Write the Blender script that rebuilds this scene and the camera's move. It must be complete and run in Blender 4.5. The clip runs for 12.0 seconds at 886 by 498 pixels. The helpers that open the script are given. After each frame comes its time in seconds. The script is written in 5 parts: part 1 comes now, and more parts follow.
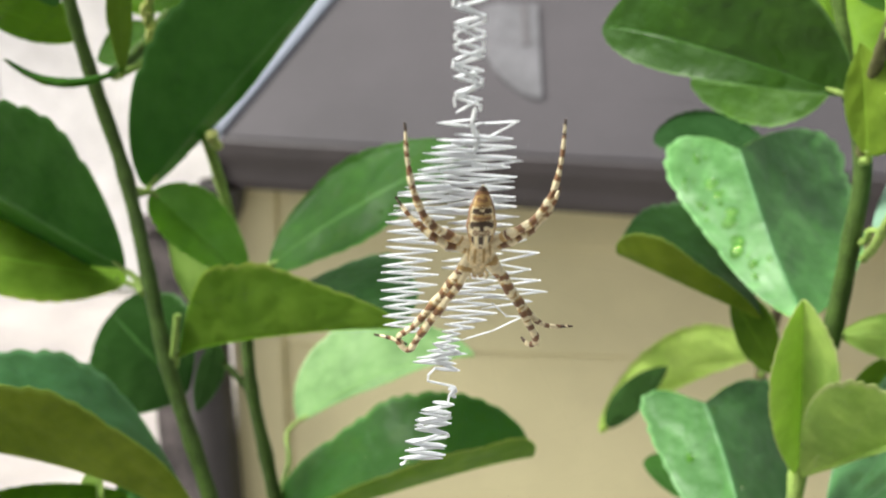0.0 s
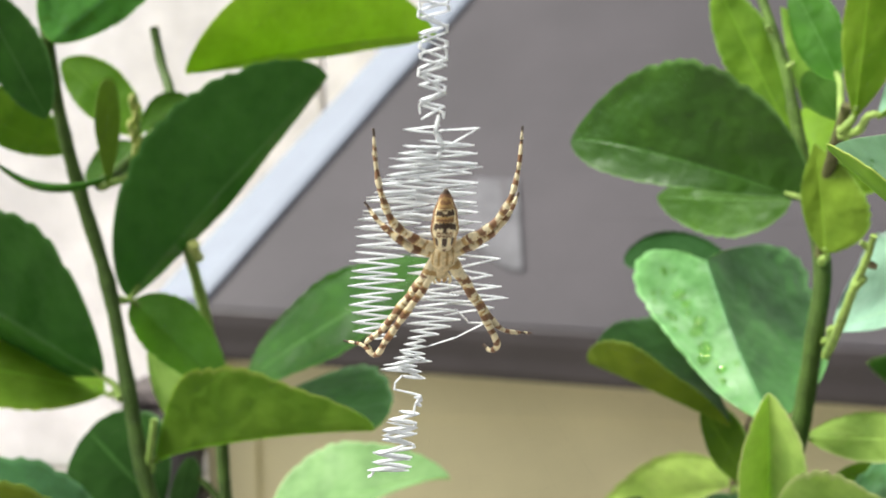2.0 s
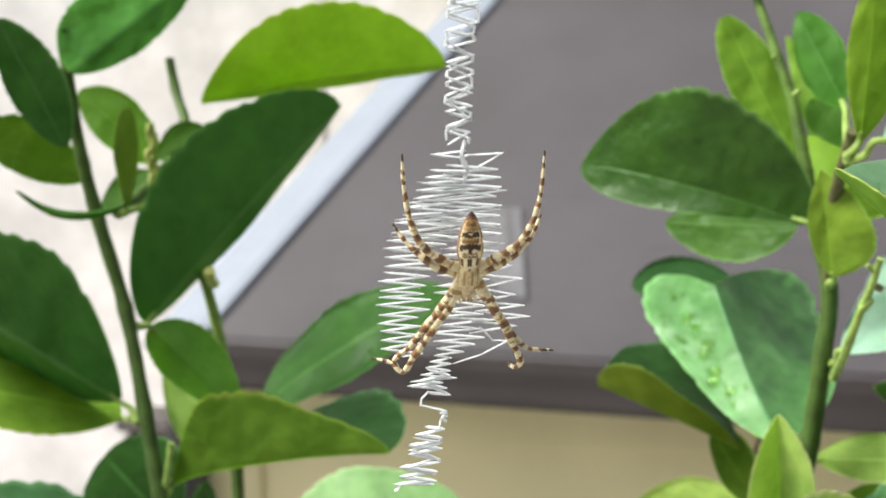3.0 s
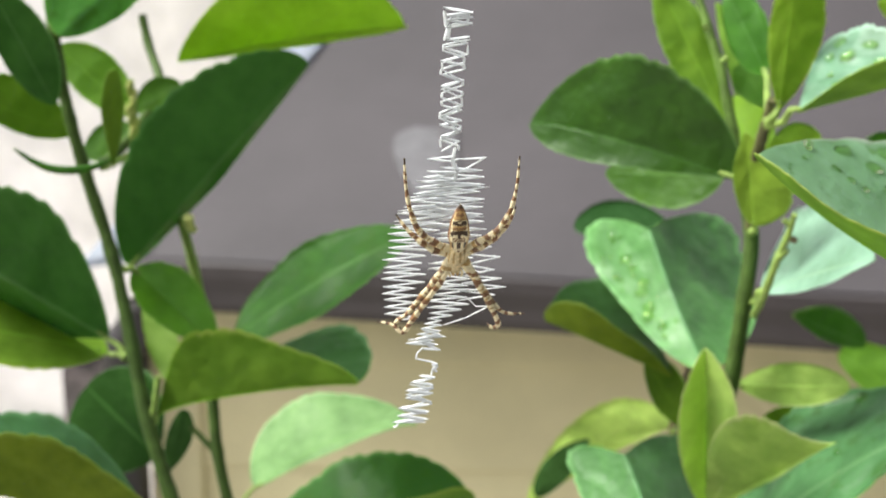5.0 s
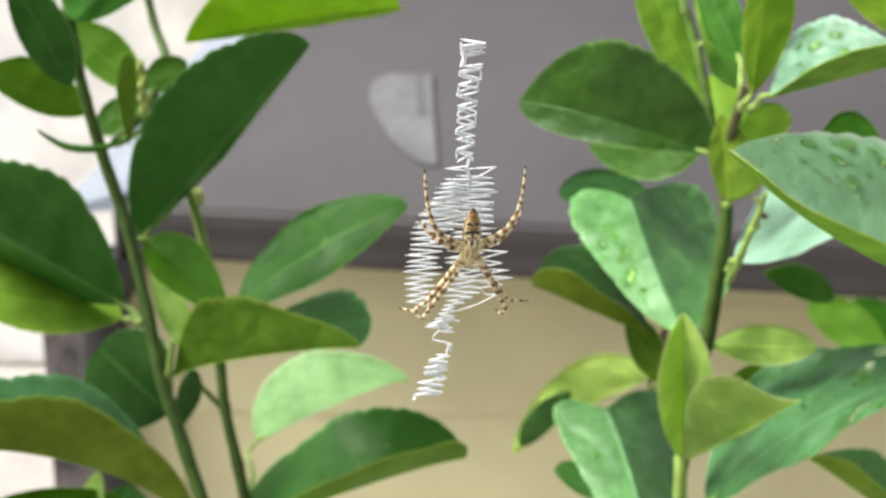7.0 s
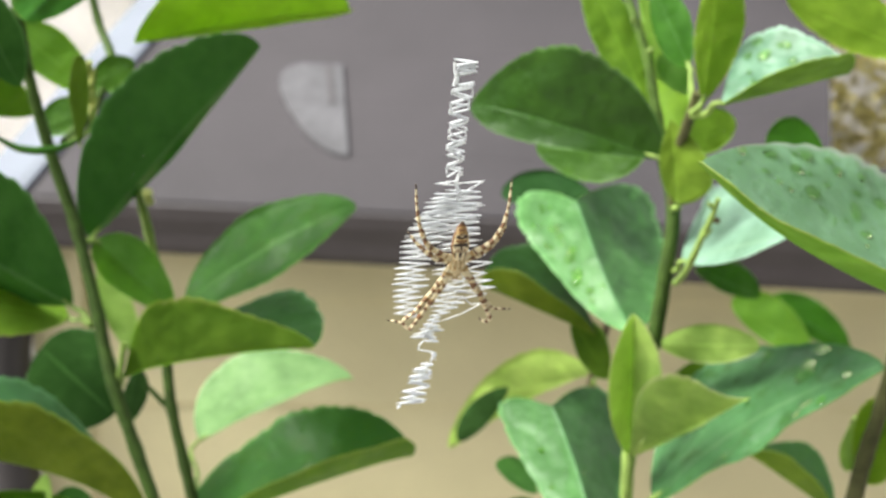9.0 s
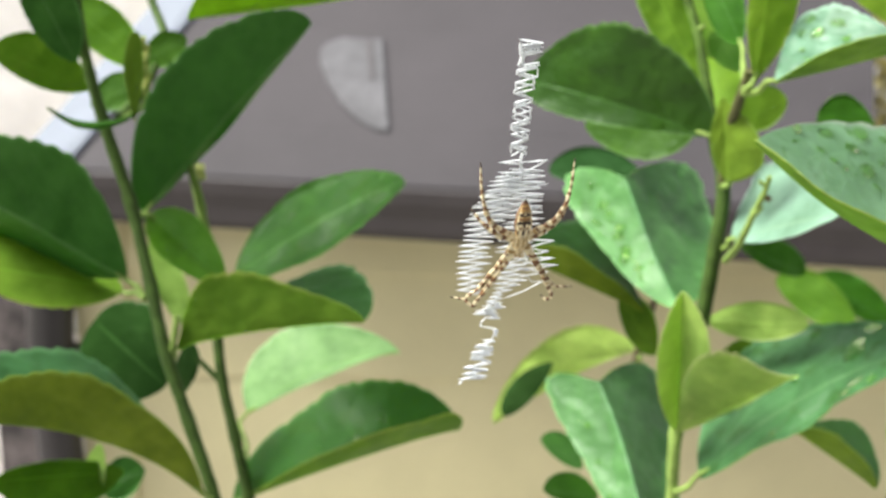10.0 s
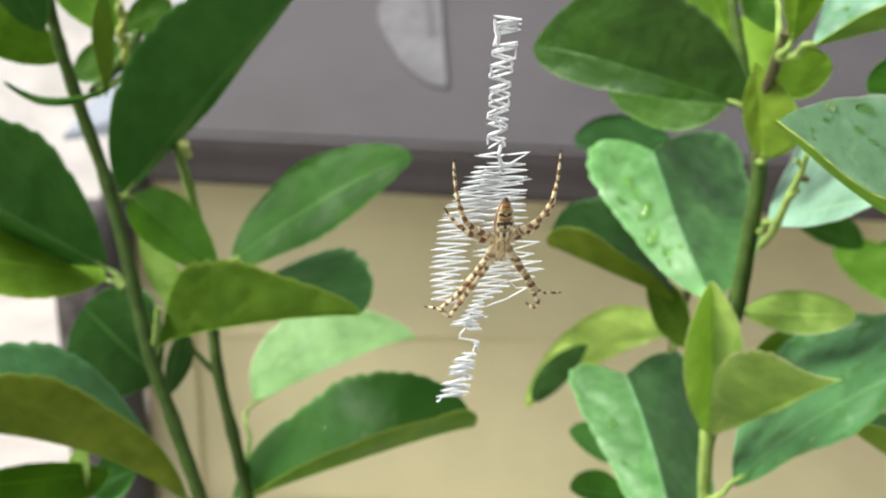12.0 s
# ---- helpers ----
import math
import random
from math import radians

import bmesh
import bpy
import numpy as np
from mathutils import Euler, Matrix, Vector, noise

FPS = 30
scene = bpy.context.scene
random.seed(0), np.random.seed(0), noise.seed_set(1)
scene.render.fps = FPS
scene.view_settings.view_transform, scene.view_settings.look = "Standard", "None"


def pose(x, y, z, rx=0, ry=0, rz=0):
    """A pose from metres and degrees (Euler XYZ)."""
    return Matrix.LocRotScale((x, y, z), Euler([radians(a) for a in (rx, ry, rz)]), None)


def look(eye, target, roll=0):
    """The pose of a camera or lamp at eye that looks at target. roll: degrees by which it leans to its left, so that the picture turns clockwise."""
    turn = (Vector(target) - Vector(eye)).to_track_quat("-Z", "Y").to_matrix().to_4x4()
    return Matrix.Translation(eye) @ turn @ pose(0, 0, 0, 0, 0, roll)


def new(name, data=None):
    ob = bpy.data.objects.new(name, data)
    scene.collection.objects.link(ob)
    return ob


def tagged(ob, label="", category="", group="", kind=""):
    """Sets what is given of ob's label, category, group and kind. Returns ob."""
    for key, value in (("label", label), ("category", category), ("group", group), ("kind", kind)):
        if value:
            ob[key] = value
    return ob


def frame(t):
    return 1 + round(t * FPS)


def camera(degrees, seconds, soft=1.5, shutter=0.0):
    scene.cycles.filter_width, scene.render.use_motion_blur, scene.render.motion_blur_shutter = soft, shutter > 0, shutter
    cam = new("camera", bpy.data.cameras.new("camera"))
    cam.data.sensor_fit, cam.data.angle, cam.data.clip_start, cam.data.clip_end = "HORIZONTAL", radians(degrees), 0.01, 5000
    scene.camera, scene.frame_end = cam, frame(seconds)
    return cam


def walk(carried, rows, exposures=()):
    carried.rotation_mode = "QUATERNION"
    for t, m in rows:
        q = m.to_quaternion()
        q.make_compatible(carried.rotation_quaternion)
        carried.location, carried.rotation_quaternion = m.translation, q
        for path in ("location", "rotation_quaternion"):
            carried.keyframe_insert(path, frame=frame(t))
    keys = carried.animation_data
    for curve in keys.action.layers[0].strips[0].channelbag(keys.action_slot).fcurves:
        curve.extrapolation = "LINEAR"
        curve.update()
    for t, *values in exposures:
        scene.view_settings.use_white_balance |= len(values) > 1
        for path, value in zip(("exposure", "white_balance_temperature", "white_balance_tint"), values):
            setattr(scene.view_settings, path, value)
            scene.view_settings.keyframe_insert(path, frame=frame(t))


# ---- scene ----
# ---- camera: held in the hand, drawing back from the web ----
cam = camera(36.18, 12.0, soft=1.6)
cam.data.dof.use_dof = True
cam.data.dof.focus_distance = 0.207
cam.data.dof.aperture_fstop = 36.0
EXPOSURE = 0.45
PATH = [
    (0, look((0.0232, -0.1605, 3.0364), (-0.0570, 0.3139, 2.9003), -1.05)),
    (0.5, look((0.0253, -0.1662, 3.0327), (-0.0579, 0.3115, 2.9106), -0.88)),
    (1, look((0.0252, -0.1713, 3.0262), (-0.0591, 0.3095, 2.9177), -0.85)),
    (1.5, look((0.0270, -0.1738, 3.0200), (-0.0503, 0.3122, 2.9314), -0.83)),
    (2, look((0.0274, -0.1753, 3.0165), (-0.0472, 0.3139, 2.9446), -0.65)),
    (2.5, look((0.0254, -0.1779, 3.0168), (-0.0499, 0.3121, 2.9514), -0.93)),
    (2.7, look((0.0254, -0.1797, 3.0160), (-0.0503, 0.3107, 2.9549), -0.86)),
    (4.3, look((0.0250, -0.2080, 3.0260), (-0.0397, 0.2832, 2.9584), -0.62)),
    (4.5, look((0.0223, -0.2135, 3.0286), (-0.0377, 0.2770, 2.9524), -0.59)),
    (5, look((0.0216, -0.2253, 3.0334), (-0.0292, 0.2636, 2.9414), -0.64)),
    (5.5, look((0.0208, -0.2312, 3.0378), (-0.0272, 0.2559, 2.9356), -0.49)),
    (6, look((0.0218, -0.2391, 3.0442), (-0.0262, 0.2467, 2.9359), -0.54)),
    (6.5, look((0.0214, -0.2486, 3.0486), (-0.0260, 0.2366, 2.9375), -0.80)),
    (7, look((0.0170, -0.2564, 3.0499), (-0.0242, 0.2290, 2.9373), -0.70)),
    (7.5, look((0.0091, -0.2561, 3.0534), (-0.0174, 0.2302, 2.9404), -0.49)),
    (7.7, look((0.0090, -0.2571, 3.0532), (-0.0100, 0.2295, 2.9401), -0.41)),
    (9.3, look((-0.0020, -0.2637, 3.0566), (-0.0083, 0.2217, 2.9368), 0.21)),
    (9.5, look((-0.0027, -0.2649, 3.0568), (-0.0134, 0.2198, 2.9345), 0.31)),
    (10, look((-0.0046, -0.2657, 3.0571), (-0.0248, 0.2179, 2.9314), 0.15)),
    (10.5, look((0.0043, -0.2252, 3.0534), (-0.0266, 0.2564, 2.9227), -0.47)),
    (11, look((0.0064, -0.2236, 3.0530), (-0.0291, 0.2570, 2.9196), -0.61)),
    (11.5, look((0.0103, -0.2187, 3.0532), (-0.0313, 0.2601, 2.9154), -0.91)),
    (12, look((0.0149, -0.2142, 3.0543), (-0.0300, 0.2633, 2.9128), -1.01)),
]
walk(cam, PATH, [(0.0, EXPOSURE - 0.05), (0.7, EXPOSURE - 0.02), (2.0, EXPOSURE + 0.04), (5.0, EXPOSURE + 0.03), (7.5, EXPOSURE + 0.08), (10.0, EXPOSURE + 0.07), (10.5, EXPOSURE - 0.03), (12.0, EXPOSURE - 0.04)])

# ---- light: a bright overcast day ----
world = bpy.data.worlds.new("overcast_sky")
scene.world = world
world.use_nodes = True
wn = world.node_tree
wn.nodes.clear()
sky = wn.nodes.new("ShaderNodeTexSky")
sky.sky_type = "NISHITA"
sky.sun_disc = False
sky.sun_elevation = radians(52)
sky.sun_rotation = radians(256)
sky.dust_density = 4.0
sky.air_density = 1.0
cloud = wn.nodes.new("ShaderNodeHueSaturation")
cloud.inputs["Saturation"].default_value = 0.22
bg = wn.nodes.new("ShaderNodeBackground")
bg.inputs["Strength"].default_value = 0.15
wo = wn.nodes.new("ShaderNodeOutputWorld")
wn.links.new(sky.outputs[0], cloud.inputs["Color"])
wn.links.new(cloud.outputs[0], bg.inputs[0])
wn.links.new(bg.outputs[0], wo.inputs[0])
sun_data = bpy.data.lights.new("sun", "SUN")
sun_data.energy = 4.2
sun_data.angle = radians(25)
sun_data.color = (0.975, 0.965, 0.9)
sun = new("sun", sun_data)
SUN_AZ, SUN_EL = radians(-76), radians(52)
sun.matrix_world = look((0, 0, 0), (-math.sin(SUN_AZ) * math.cos(SUN_EL), math.cos(SUN_AZ) * math.cos(SUN_EL), -math.sin(SUN_EL)))


# ---- materials ----
class Nodes:
    """A small hand for node trees."""

    def __init__(self, name):
        self.mat = bpy.data.materials.new(name)
        self.mat.use_nodes = True
        self.t = self.mat.node_tree
        self.t.nodes.clear()
        self.out = self.t.nodes.new("ShaderNodeOutputMaterial")

    def n(self, kind, links=(), **values):
        node = self.t.nodes.new(kind)
        for key, value in values.items():
            if key == "operation":
                node.operation = value
            elif key == "blend":
                node.blend_type = value
            elif key == "dims":
                node.noise_dimensions = value
        for key, value in links:
            if isinstance(value, bpy.types.NodeSocket):
                self.t.links.new(value, node.inputs[key])
            else:
                node.inputs[key].default_value = value
        return node

    def math(self, op, a, b=0.0, c=0.0):
        return self.n("ShaderNodeMath", [(0, a), (1, b), (2, c)], operation=op).outputs[0]

    def mix(self, fac, a, b, blend="MIX"):
        node = self.t.nodes.new("ShaderNodeMix")
        node.data_type = "RGBA"
        node.blend_type = blend
        for key, value in ((0, fac), (6, a), (7, b)):
            if isinstance(value, bpy.types.NodeSocket):
                self.t.links.new(value, node.inputs[key])
            else:
                node.inputs[key].default_value = (*value, 1) if isinstance(value, tuple) and len(value) == 3 else value
        return node.outputs[2]

    def step(self, x, lo, hi):
        node = self.n("ShaderNodeMapRange", [(0, x), (1, lo), (2, hi), (3, 0.0), (4, 1.0)])
        node.interpolation_type = "SMOOTHSTEP"
        return node.outputs[0]

    def noise(self, scale, detail=3.0, vec=None, rough=0.55):
        if vec is None:
            vec = self.n("ShaderNodeTexCoord").outputs["Object"]
        return self.n("ShaderNodeTexNoise", [("Vector", vec), ("Scale", scale), ("Detail", detail), ("Roughness", rough)]).outputs[0]

    def bump(self, height, strength, distance):
        return self.n("ShaderNodeBump", [("Height", height), ("Strength", strength), ("Distance", distance)]).outputs[0]

    def surface(self, shader):
        self.t.links.new(shader, self.out.inputs[0])
        return self.mat


def plain(name, colour, rough=0.6, scale=40.0, spread=0.25, metal=0.0, relief=0.15, depth=0.001, fine=8.0, spec=0.5):
    """Paint, wood or metal with stains at one scale and grain at another."""
    g = Nodes(name)
    big, small = g.noise(scale), g.noise(scale * fine, 4.0)
    both = g.math("ADD", g.math("MULTIPLY", big, 0.6), g.math("MULTIPLY", small, 0.4))
    dark = tuple(c * (1 - spread) for c in colour)
    light = tuple(min(1.0, c * (1 + spread)) for c in colour)
    col = g.mix(g.step(both, 0.3, 0.7), dark, light)
    p = g.n("ShaderNodeBsdfPrincipled", [("Base Color", col), ("Metallic", metal), ("Roughness", g.math("ADD", g.math("MULTIPLY", small, 0.2), rough - 0.1)), ("Specular IOR Level", spec), ("Normal", g.bump(small, relief, depth))])
    return g.surface(p.outputs[0])


def leaf_skin(name, colour, glow, rough, vein, through_light=0.25, gloss=0.5, damp=0.0):
    """One face of a citrus leaf: blotches, pale midrib and side veins, oil glands, films of rain water, light passing through."""
    g = Nodes(name)
    uv = g.n("ShaderNodeUVMap").outputs[0]
    sep = g.n("ShaderNodeSeparateXYZ", [(0, uv)])
    across = g.math("ABSOLUTE", g.math("SUBTRACT", sep.outputs[0], 0.5))
    along = sep.outputs[1]
    rib = g.math("SUBTRACT", 1.0, g.step(across, 0.006, 0.022))
    slant = g.math("SUBTRACT", g.math("MULTIPLY", along, 10.0), g.math("MULTIPLY", across, 7.0))
    wob = g.noise(120.0, 2.0)
    tri = g.math("ABSOLUTE", g.math("SUBTRACT", g.math("FRACT", g.math("ADD", slant, g.math("MULTIPLY", wob, 0.35))), 0.5))
    side = g.math("MULTIPLY", g.math("SUBTRACT", 1.0, g.step(tri, 0.012, 0.09)), 0.09)
    veins = g.math("MAXIMUM", rib, side)
    blotch, grain = g.noise(62.0, 3.0), g.noise(900.0, 3.0)
    quilt = g.noise(170.0, 3.0)
    rnd = g.n("ShaderNodeObjectInfo").outputs["Random"]
    tone = g.math("ADD", g.math("ADD", g.math("MULTIPLY", blotch, 0.55), g.math("MULTIPLY", quilt, 0.30)), g.math("MULTIPLY", rnd, 0.28))
    dark, light = (colour[0] * 0.5, colour[1] * 0.58, colour[2] * 0.5), (colour[0] * 1.55, colour[1] * 1.42, colour[2] * 1.6)
    col = g.mix(g.step(tone, 0.34, 0.84), dark, light)
    col = g.mix(g.math("MULTIPLY", grain, 0.25), col, tuple(c * 0.6 for c in colour))
    film = g.math("MULTIPLY", g.step(g.noise(135.0, 2.0, rough=0.45), 0.565, 0.625), damp)
    col = g.mix(film, col, (colour[0] * 0.62, colour[1] * 0.62, colour[2] * 0.3))
    col = g.mix(g.math("MULTIPLY", veins, 0.85), col, vein)
    edge = g.step(across, 0.466, 0.488)
    col = g.mix(g.math("MULTIPLY", edge, 0.7), col, tuple(min(0.55, c * 1.7 + 0.05) for c in colour))
    pucker, dimple = g.noise(85.0, 2.0, rough=0.4), g.noise(230.0, 2.0, rough=0.5)
    height = g.math("ADD", g.math("MULTIPLY", veins, -0.10), g.math("ADD", g.math("MULTIPLY", grain, 0.03), g.math("ADD", pucker, g.math("MULTIPLY", dimple, 0.28))))
    nrm = g.bump(height, 0.55, 0.0034)
    wax = g.step(g.noise(60.0, 4.0, rough=0.6), 0.35, 0.7)
    p = g.n("ShaderNodeBsdfPrincipled", [("Base Color", col), ("Roughness", g.math("SUBTRACT", g.math("ADD", g.math("MULTIPLY", wax, 0.22), rough - 0.14), g.math("MULTIPLY", film, 0.06))), ("Specular IOR Level", gloss), ("Coat Weight", max(0.0, gloss - 0.5)), ("Coat Roughness", 0.52), ("Normal", nrm)])
    tl = g.n("ShaderNodeBsdfTranslucent", [("Color", g.mix(0.5, col, glow)), ("Normal", nrm)])
    m = g.n("ShaderNodeMixShader", [(0, through_light), (1, p.outputs[0]), (2, tl.outputs[0])])
    return g.surface(m.outputs[0])


def skins(name, up, under, glow, rough=0.36, light=0.25, vein=(0.12, 0.24, 0.05), gloss=0.27, under_gloss=0.12, up_light=None, damp=0.0):
    return (leaf_skin(name + "_upper", up, glow, rough, vein, light if up_light is None else up_light, gloss, damp),
            leaf_skin(name + "_underside", under, glow, 0.62, tuple(c * 1.35 for c in under), light, under_gloss))


LEAF = {
    "dark": skins("old_leaf", (0.060, 0.190, 0.030), (0.095, 0.215, 0.026), (0.10, 0.34, 0.02), 0.52, 0.28, (0.130, 0.290, 0.085), 0.18),
    "olive": skins("shaded_leaf", (0.045, 0.125, 0.010), (0.125, 0.235, 0.018), (0.14, 0.40, 0.01), 0.48, 0.10, (0.050, 0.145, 0.018), 0.26),
    # Leaves deep in the foliage; their shade is put into the dark green.
    "shade": skins("shade_dark_leaf", (0.020, 0.070, 0.015), (0.034, 0.085, 0.020), (0.05, 0.16, 0.01), 0.56, 0.12, (0.030, 0.085, 0.022), 0.1, 0.0),
    # Upper face darkened and underside brightened in colour, after how the light falls.
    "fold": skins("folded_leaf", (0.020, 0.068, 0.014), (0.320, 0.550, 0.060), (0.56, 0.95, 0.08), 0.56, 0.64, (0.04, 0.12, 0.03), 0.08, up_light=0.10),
    "mid": skins("leaf", (0.046, 0.160, 0.012), (0.160, 0.310, 0.022), (0.24, 0.58, 0.02), 0.58, 0.36, (0.125, 0.290, 0.070), 0.14),
    "wet": skins("damp_leaf", (0.050, 0.188, 0.022), (0.260, 0.470, 0.034), (0.42, 0.76, 0.03), 0.54, 0.34, (0.06, 0.19, 0.05), 0.2, damp=0.75),
    "curled": skins("curled_leaf", (0.040, 0.130, 0.030), (0.230, 0.370, 0.030), (0.40, 0.66, 0.03), 0.42, 0.40, (0.06, 0.18, 0.04), 0.35),
    # Shade under the leaves above is painted into its dark upper face.
    "hooded": skins("shade_hooded_leaf", (0.022, 0.068, 0.014), (0.135, 0.205, 0.016), (0.24, 0.42, 0.01), 0.56, 0.26, (0.04, 0.10, 0.02), 0.1, 0.05),
    "sapling": skins("soft_leaf", (0.185, 0.380, 0.085), (0.300, 0.500, 0.085), (0.52, 0.84, 0.13), 0.52, 0.54, (0.20, 0.38, 0.10), 0.2),
    "hem": skins("turned_leaf", (0.052, 0.160, 0.055), (0.190, 0.270, 0.022), (0.30, 0.44, 0.02), 0.52, 0.36, (0.09, 0.22, 0.08), 0.25),
    "damp": skins("rained_leaf", (0.050, 0.168, 0.016), (0.160, 0.310, 0.022), (0.24, 0.58, 0.02), 0.56, 0.36, (0.125, 0.290, 0.070), 0.18, damp=0.8),
    # Pale blue-green upper face stands in for sky sheen on a wet leaf.
    "rinsed_sheen": skins("rinsed_sheen_leaf", (0.170, 0.350, 0.210), (0.190, 0.350, 0.035), (0.30, 0.56, 0.05), 0.44, 0.26, (0.16, 0.34, 0.16), 0.45),
    "young": skins("young_leaf", (0.330, 0.500, 0.130), (0.440, 0.620, 0.150), (0.62, 0.88, 0.17), 0.50, 0.46, (0.33, 0.48, 0.14), 0.2),
    "lime": skins("lime_leaf", (0.165, 0.345, 0.040), (0.280, 0.450, 0.045), (0.58, 0.86, 0.06), 0.48, 0.52, (0.20, 0.38, 0.06), 0.2),
    "mint": skins("waxy_leaf", (0.112, 0.305, 0.078), (0.155, 0.340, 0.040), (0.10, 0.30, 0.03), 0.50, 0.10, (0.11, 0.31, 0.10), 0.34),
    # Sky sheen is put into the colour: the upper face is painted pale.
    "dew_sheen": skins("dewy_sheen_leaf", (0.360, 0.635, 0.395), (0.270, 0.460, 0.060), (0.48, 0.76, 0.07), 0.40, 0.46, (0.18, 0.40, 0.17), 0.7),
    "fresh": skins("fresh_leaf", (0.190, 0.345, 0.130), (0.300, 0.480, 0.100), (0.42, 0.64, 0.12), 0.56, 0.30, (0.20, 0.38, 0.12), 0.12),
    "dull": skins("blue_green_leaf", (0.060, 0.178, 0.054), (0.140, 0.300, 0.030), (0.12, 0.38, 0.03), 0.46, 0.20, (0.12, 0.27, 0.10), 0.32, damp=0.6),
    "sprig": skins("sprig_leaf", (0.085, 0.210, 0.020), (0.140, 0.245, 0.022), (0.28, 0.48, 0.02), 0.50, 0.30, (0.10, 0.24, 0.03), 0.2),
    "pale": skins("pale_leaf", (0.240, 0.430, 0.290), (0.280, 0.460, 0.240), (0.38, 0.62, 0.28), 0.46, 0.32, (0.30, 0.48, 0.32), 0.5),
}
STEM = plain("green_stem", (0.055, 0.098, 0.019), 0.55, 150.0, 0.35, relief=0.3, spec=0.2)
YOUNG_STEM = plain("young_stem", (0.240, 0.350, 0.080), 0.55, 150.0, 0.3, relief=0.3, spec=0.25)
BARK = plain("stem_bark", (0.110, 0.085, 0.040), 0.8, 150.0, 0.45, relief=0.5)
BUD = plain("pale_bud", (0.46, 0.50, 0.16), 0.6, 300.0, 0.3, relief=0.3, spec=0.2)
BROWN_STEM = plain("browning_stem", (0.105, 0.105, 0.042), 0.6, 110.0, 0.45, relief=0.4, spec=0.2)
FRESH_STEM = plain("fresh_stem", (0.098, 0.170, 0.032), 0.55, 150.0, 0.35, relief=0.3, spec=0.2)
BARKS = {"fresh": FRESH_STEM, "brown": BROWN_STEM, "stem": STEM, "young": YOUNG_STEM, "bark": BARK, "bud": BUD}


def water():
    g = Nodes("water")
    # Yellow-green tint imitates light focused in the drops and the sheen missing there.
    glass = g.n("ShaderNodeBsdfPrincipled", [("Base Color", (0.86, 1.0, 0.66, 1)), ("Roughness", 0.03), ("IOR", 1.33), ("Transmission Weight", 1.0), ("Specular IOR Level", 0.5)])
    clear = g.n("ShaderNodeBsdfTransparent", [("Color", (0.86, 1.0, 0.60, 1))])
    shine = g.n("ShaderNodeBsdfGlossy", [("Roughness", 0.03)])
    film = g.n("ShaderNodeMixShader", [(0, g.n("ShaderNodeFresnel", [("IOR", 1.26)]).outputs[0]), (1, clear.outputs[0]), (2, shine.outputs[0])])
    m = g.n("ShaderNodeMixShader", [(0, 0.62), (1, film.outputs[0]), (2, glass.outputs[0])])
    return g.surface(m.outputs[0])


WATER = water()


def silk(name, colour, alpha):
    """Fine white threads: matt, softly shining at the edge, light passing between the hairs."""
    g = Nodes(name)
    grain = g.noise(2500.0, 2.0)
    p = g.n("ShaderNodeBsdfPrincipled", [("Base Color", g.mix(grain, tuple(c * 0.93 for c in colour), colour)), ("Roughness", 0.6), ("Specular IOR Level", 0.5), ("Sheen Weight", 1.0), ("Sheen Roughness", 0.5)])
    tl = g.n("ShaderNodeBsdfTranslucent", [("Color", (*colour, 1))])
    m = g.n("ShaderNodeMixShader", [(0, 0.40), (1, p.outputs[0]), (2, tl.outputs[0])])
    if alpha < 1.0:
        clear = g.n("ShaderNodeBsdfTransparent")
        m = g.n("ShaderNodeMixShader", [(0, alpha), (1, clear.outputs[0]), (2, m.outputs[0])])
    return g.surface(m.outputs[0])


SILK = silk("white_silk", (0.97, 0.99, 1.0), 1.0)
THREAD = silk("fine_silk", (0.85, 0.87, 0.86), 0.055)
CREAM = plain("cream_cuticle", (0.78, 0.68, 0.43), 0.5, 900.0, 0.25, relief=0.3, depth=0.0001)
AMBER = plain("amber_cuticle", (0.46, 0.30, 0.11), 0.5, 900.0, 0.3, relief=0.3, depth=0.0001)
BROWN = plain("brown_cuticle", (0.215, 0.105, 0.046), 0.45, 900.0, 0.35, relief=0.3, depth=0.0001)
BLACK = plain("black_cuticle", (0.060, 0.034, 0.018), 0.4, 900.0, 0.35, relief=0.3, depth=0.0001)
FUZZ = plain("silvery_hairs", (0.70, 0.56, 0.32), 0.6, 1400.0, 0.45, relief=0.6, depth=0.0001)

SIDING = plain("tan_siding_paint", (0.600, 0.545, 0.318), 0.6, 3.0, 0.08, fine=60.0)
GUTTER = plain("dark_gutter_paint", (0.038, 0.031, 0.032), 0.5, 5.0, 0.2, fine=30.0)
ROOF = plain("mauve_roofing", (0.044, 0.038, 0.042), 0.7, 1.6, 0.26, fine=40.0, relief=0.3, depth=0.003)
RAKE = plain("pale_edge_metal", (0.21, 0.235, 0.28), 0.45, 6.0, 0.08, fine=30.0)
PIPE = plain("brown_downspout_paint", (0.020, 0.017, 0.018), 0.4, 4.0, 0.35, fine=20.0)
PANE = plain("pale_vent_panel", (0.096, 0.093, 0.100), 0.5, 9.0, 0.42, fine=12.0)
SLOT = plain("grey_vent_slot", (0.075, 0.068, 0.072), 0.6, 9.0, 0.2)
STUCCO = plain("pale_stucco", (0.735, 0.715, 0.725), 0.9, 2.6, 0.18, fine=20.0)
YELLOWED = plain("yellowed_foliage", (0.66, 0.60, 0.27), 0.6, 3.0, 0.3)
WEATHERED = plain("weathered_brown_wood", (0.075, 0.062, 0.060), 0.8, 9.0, 0.95, fine=14.0, relief=0.5, depth=0.003)
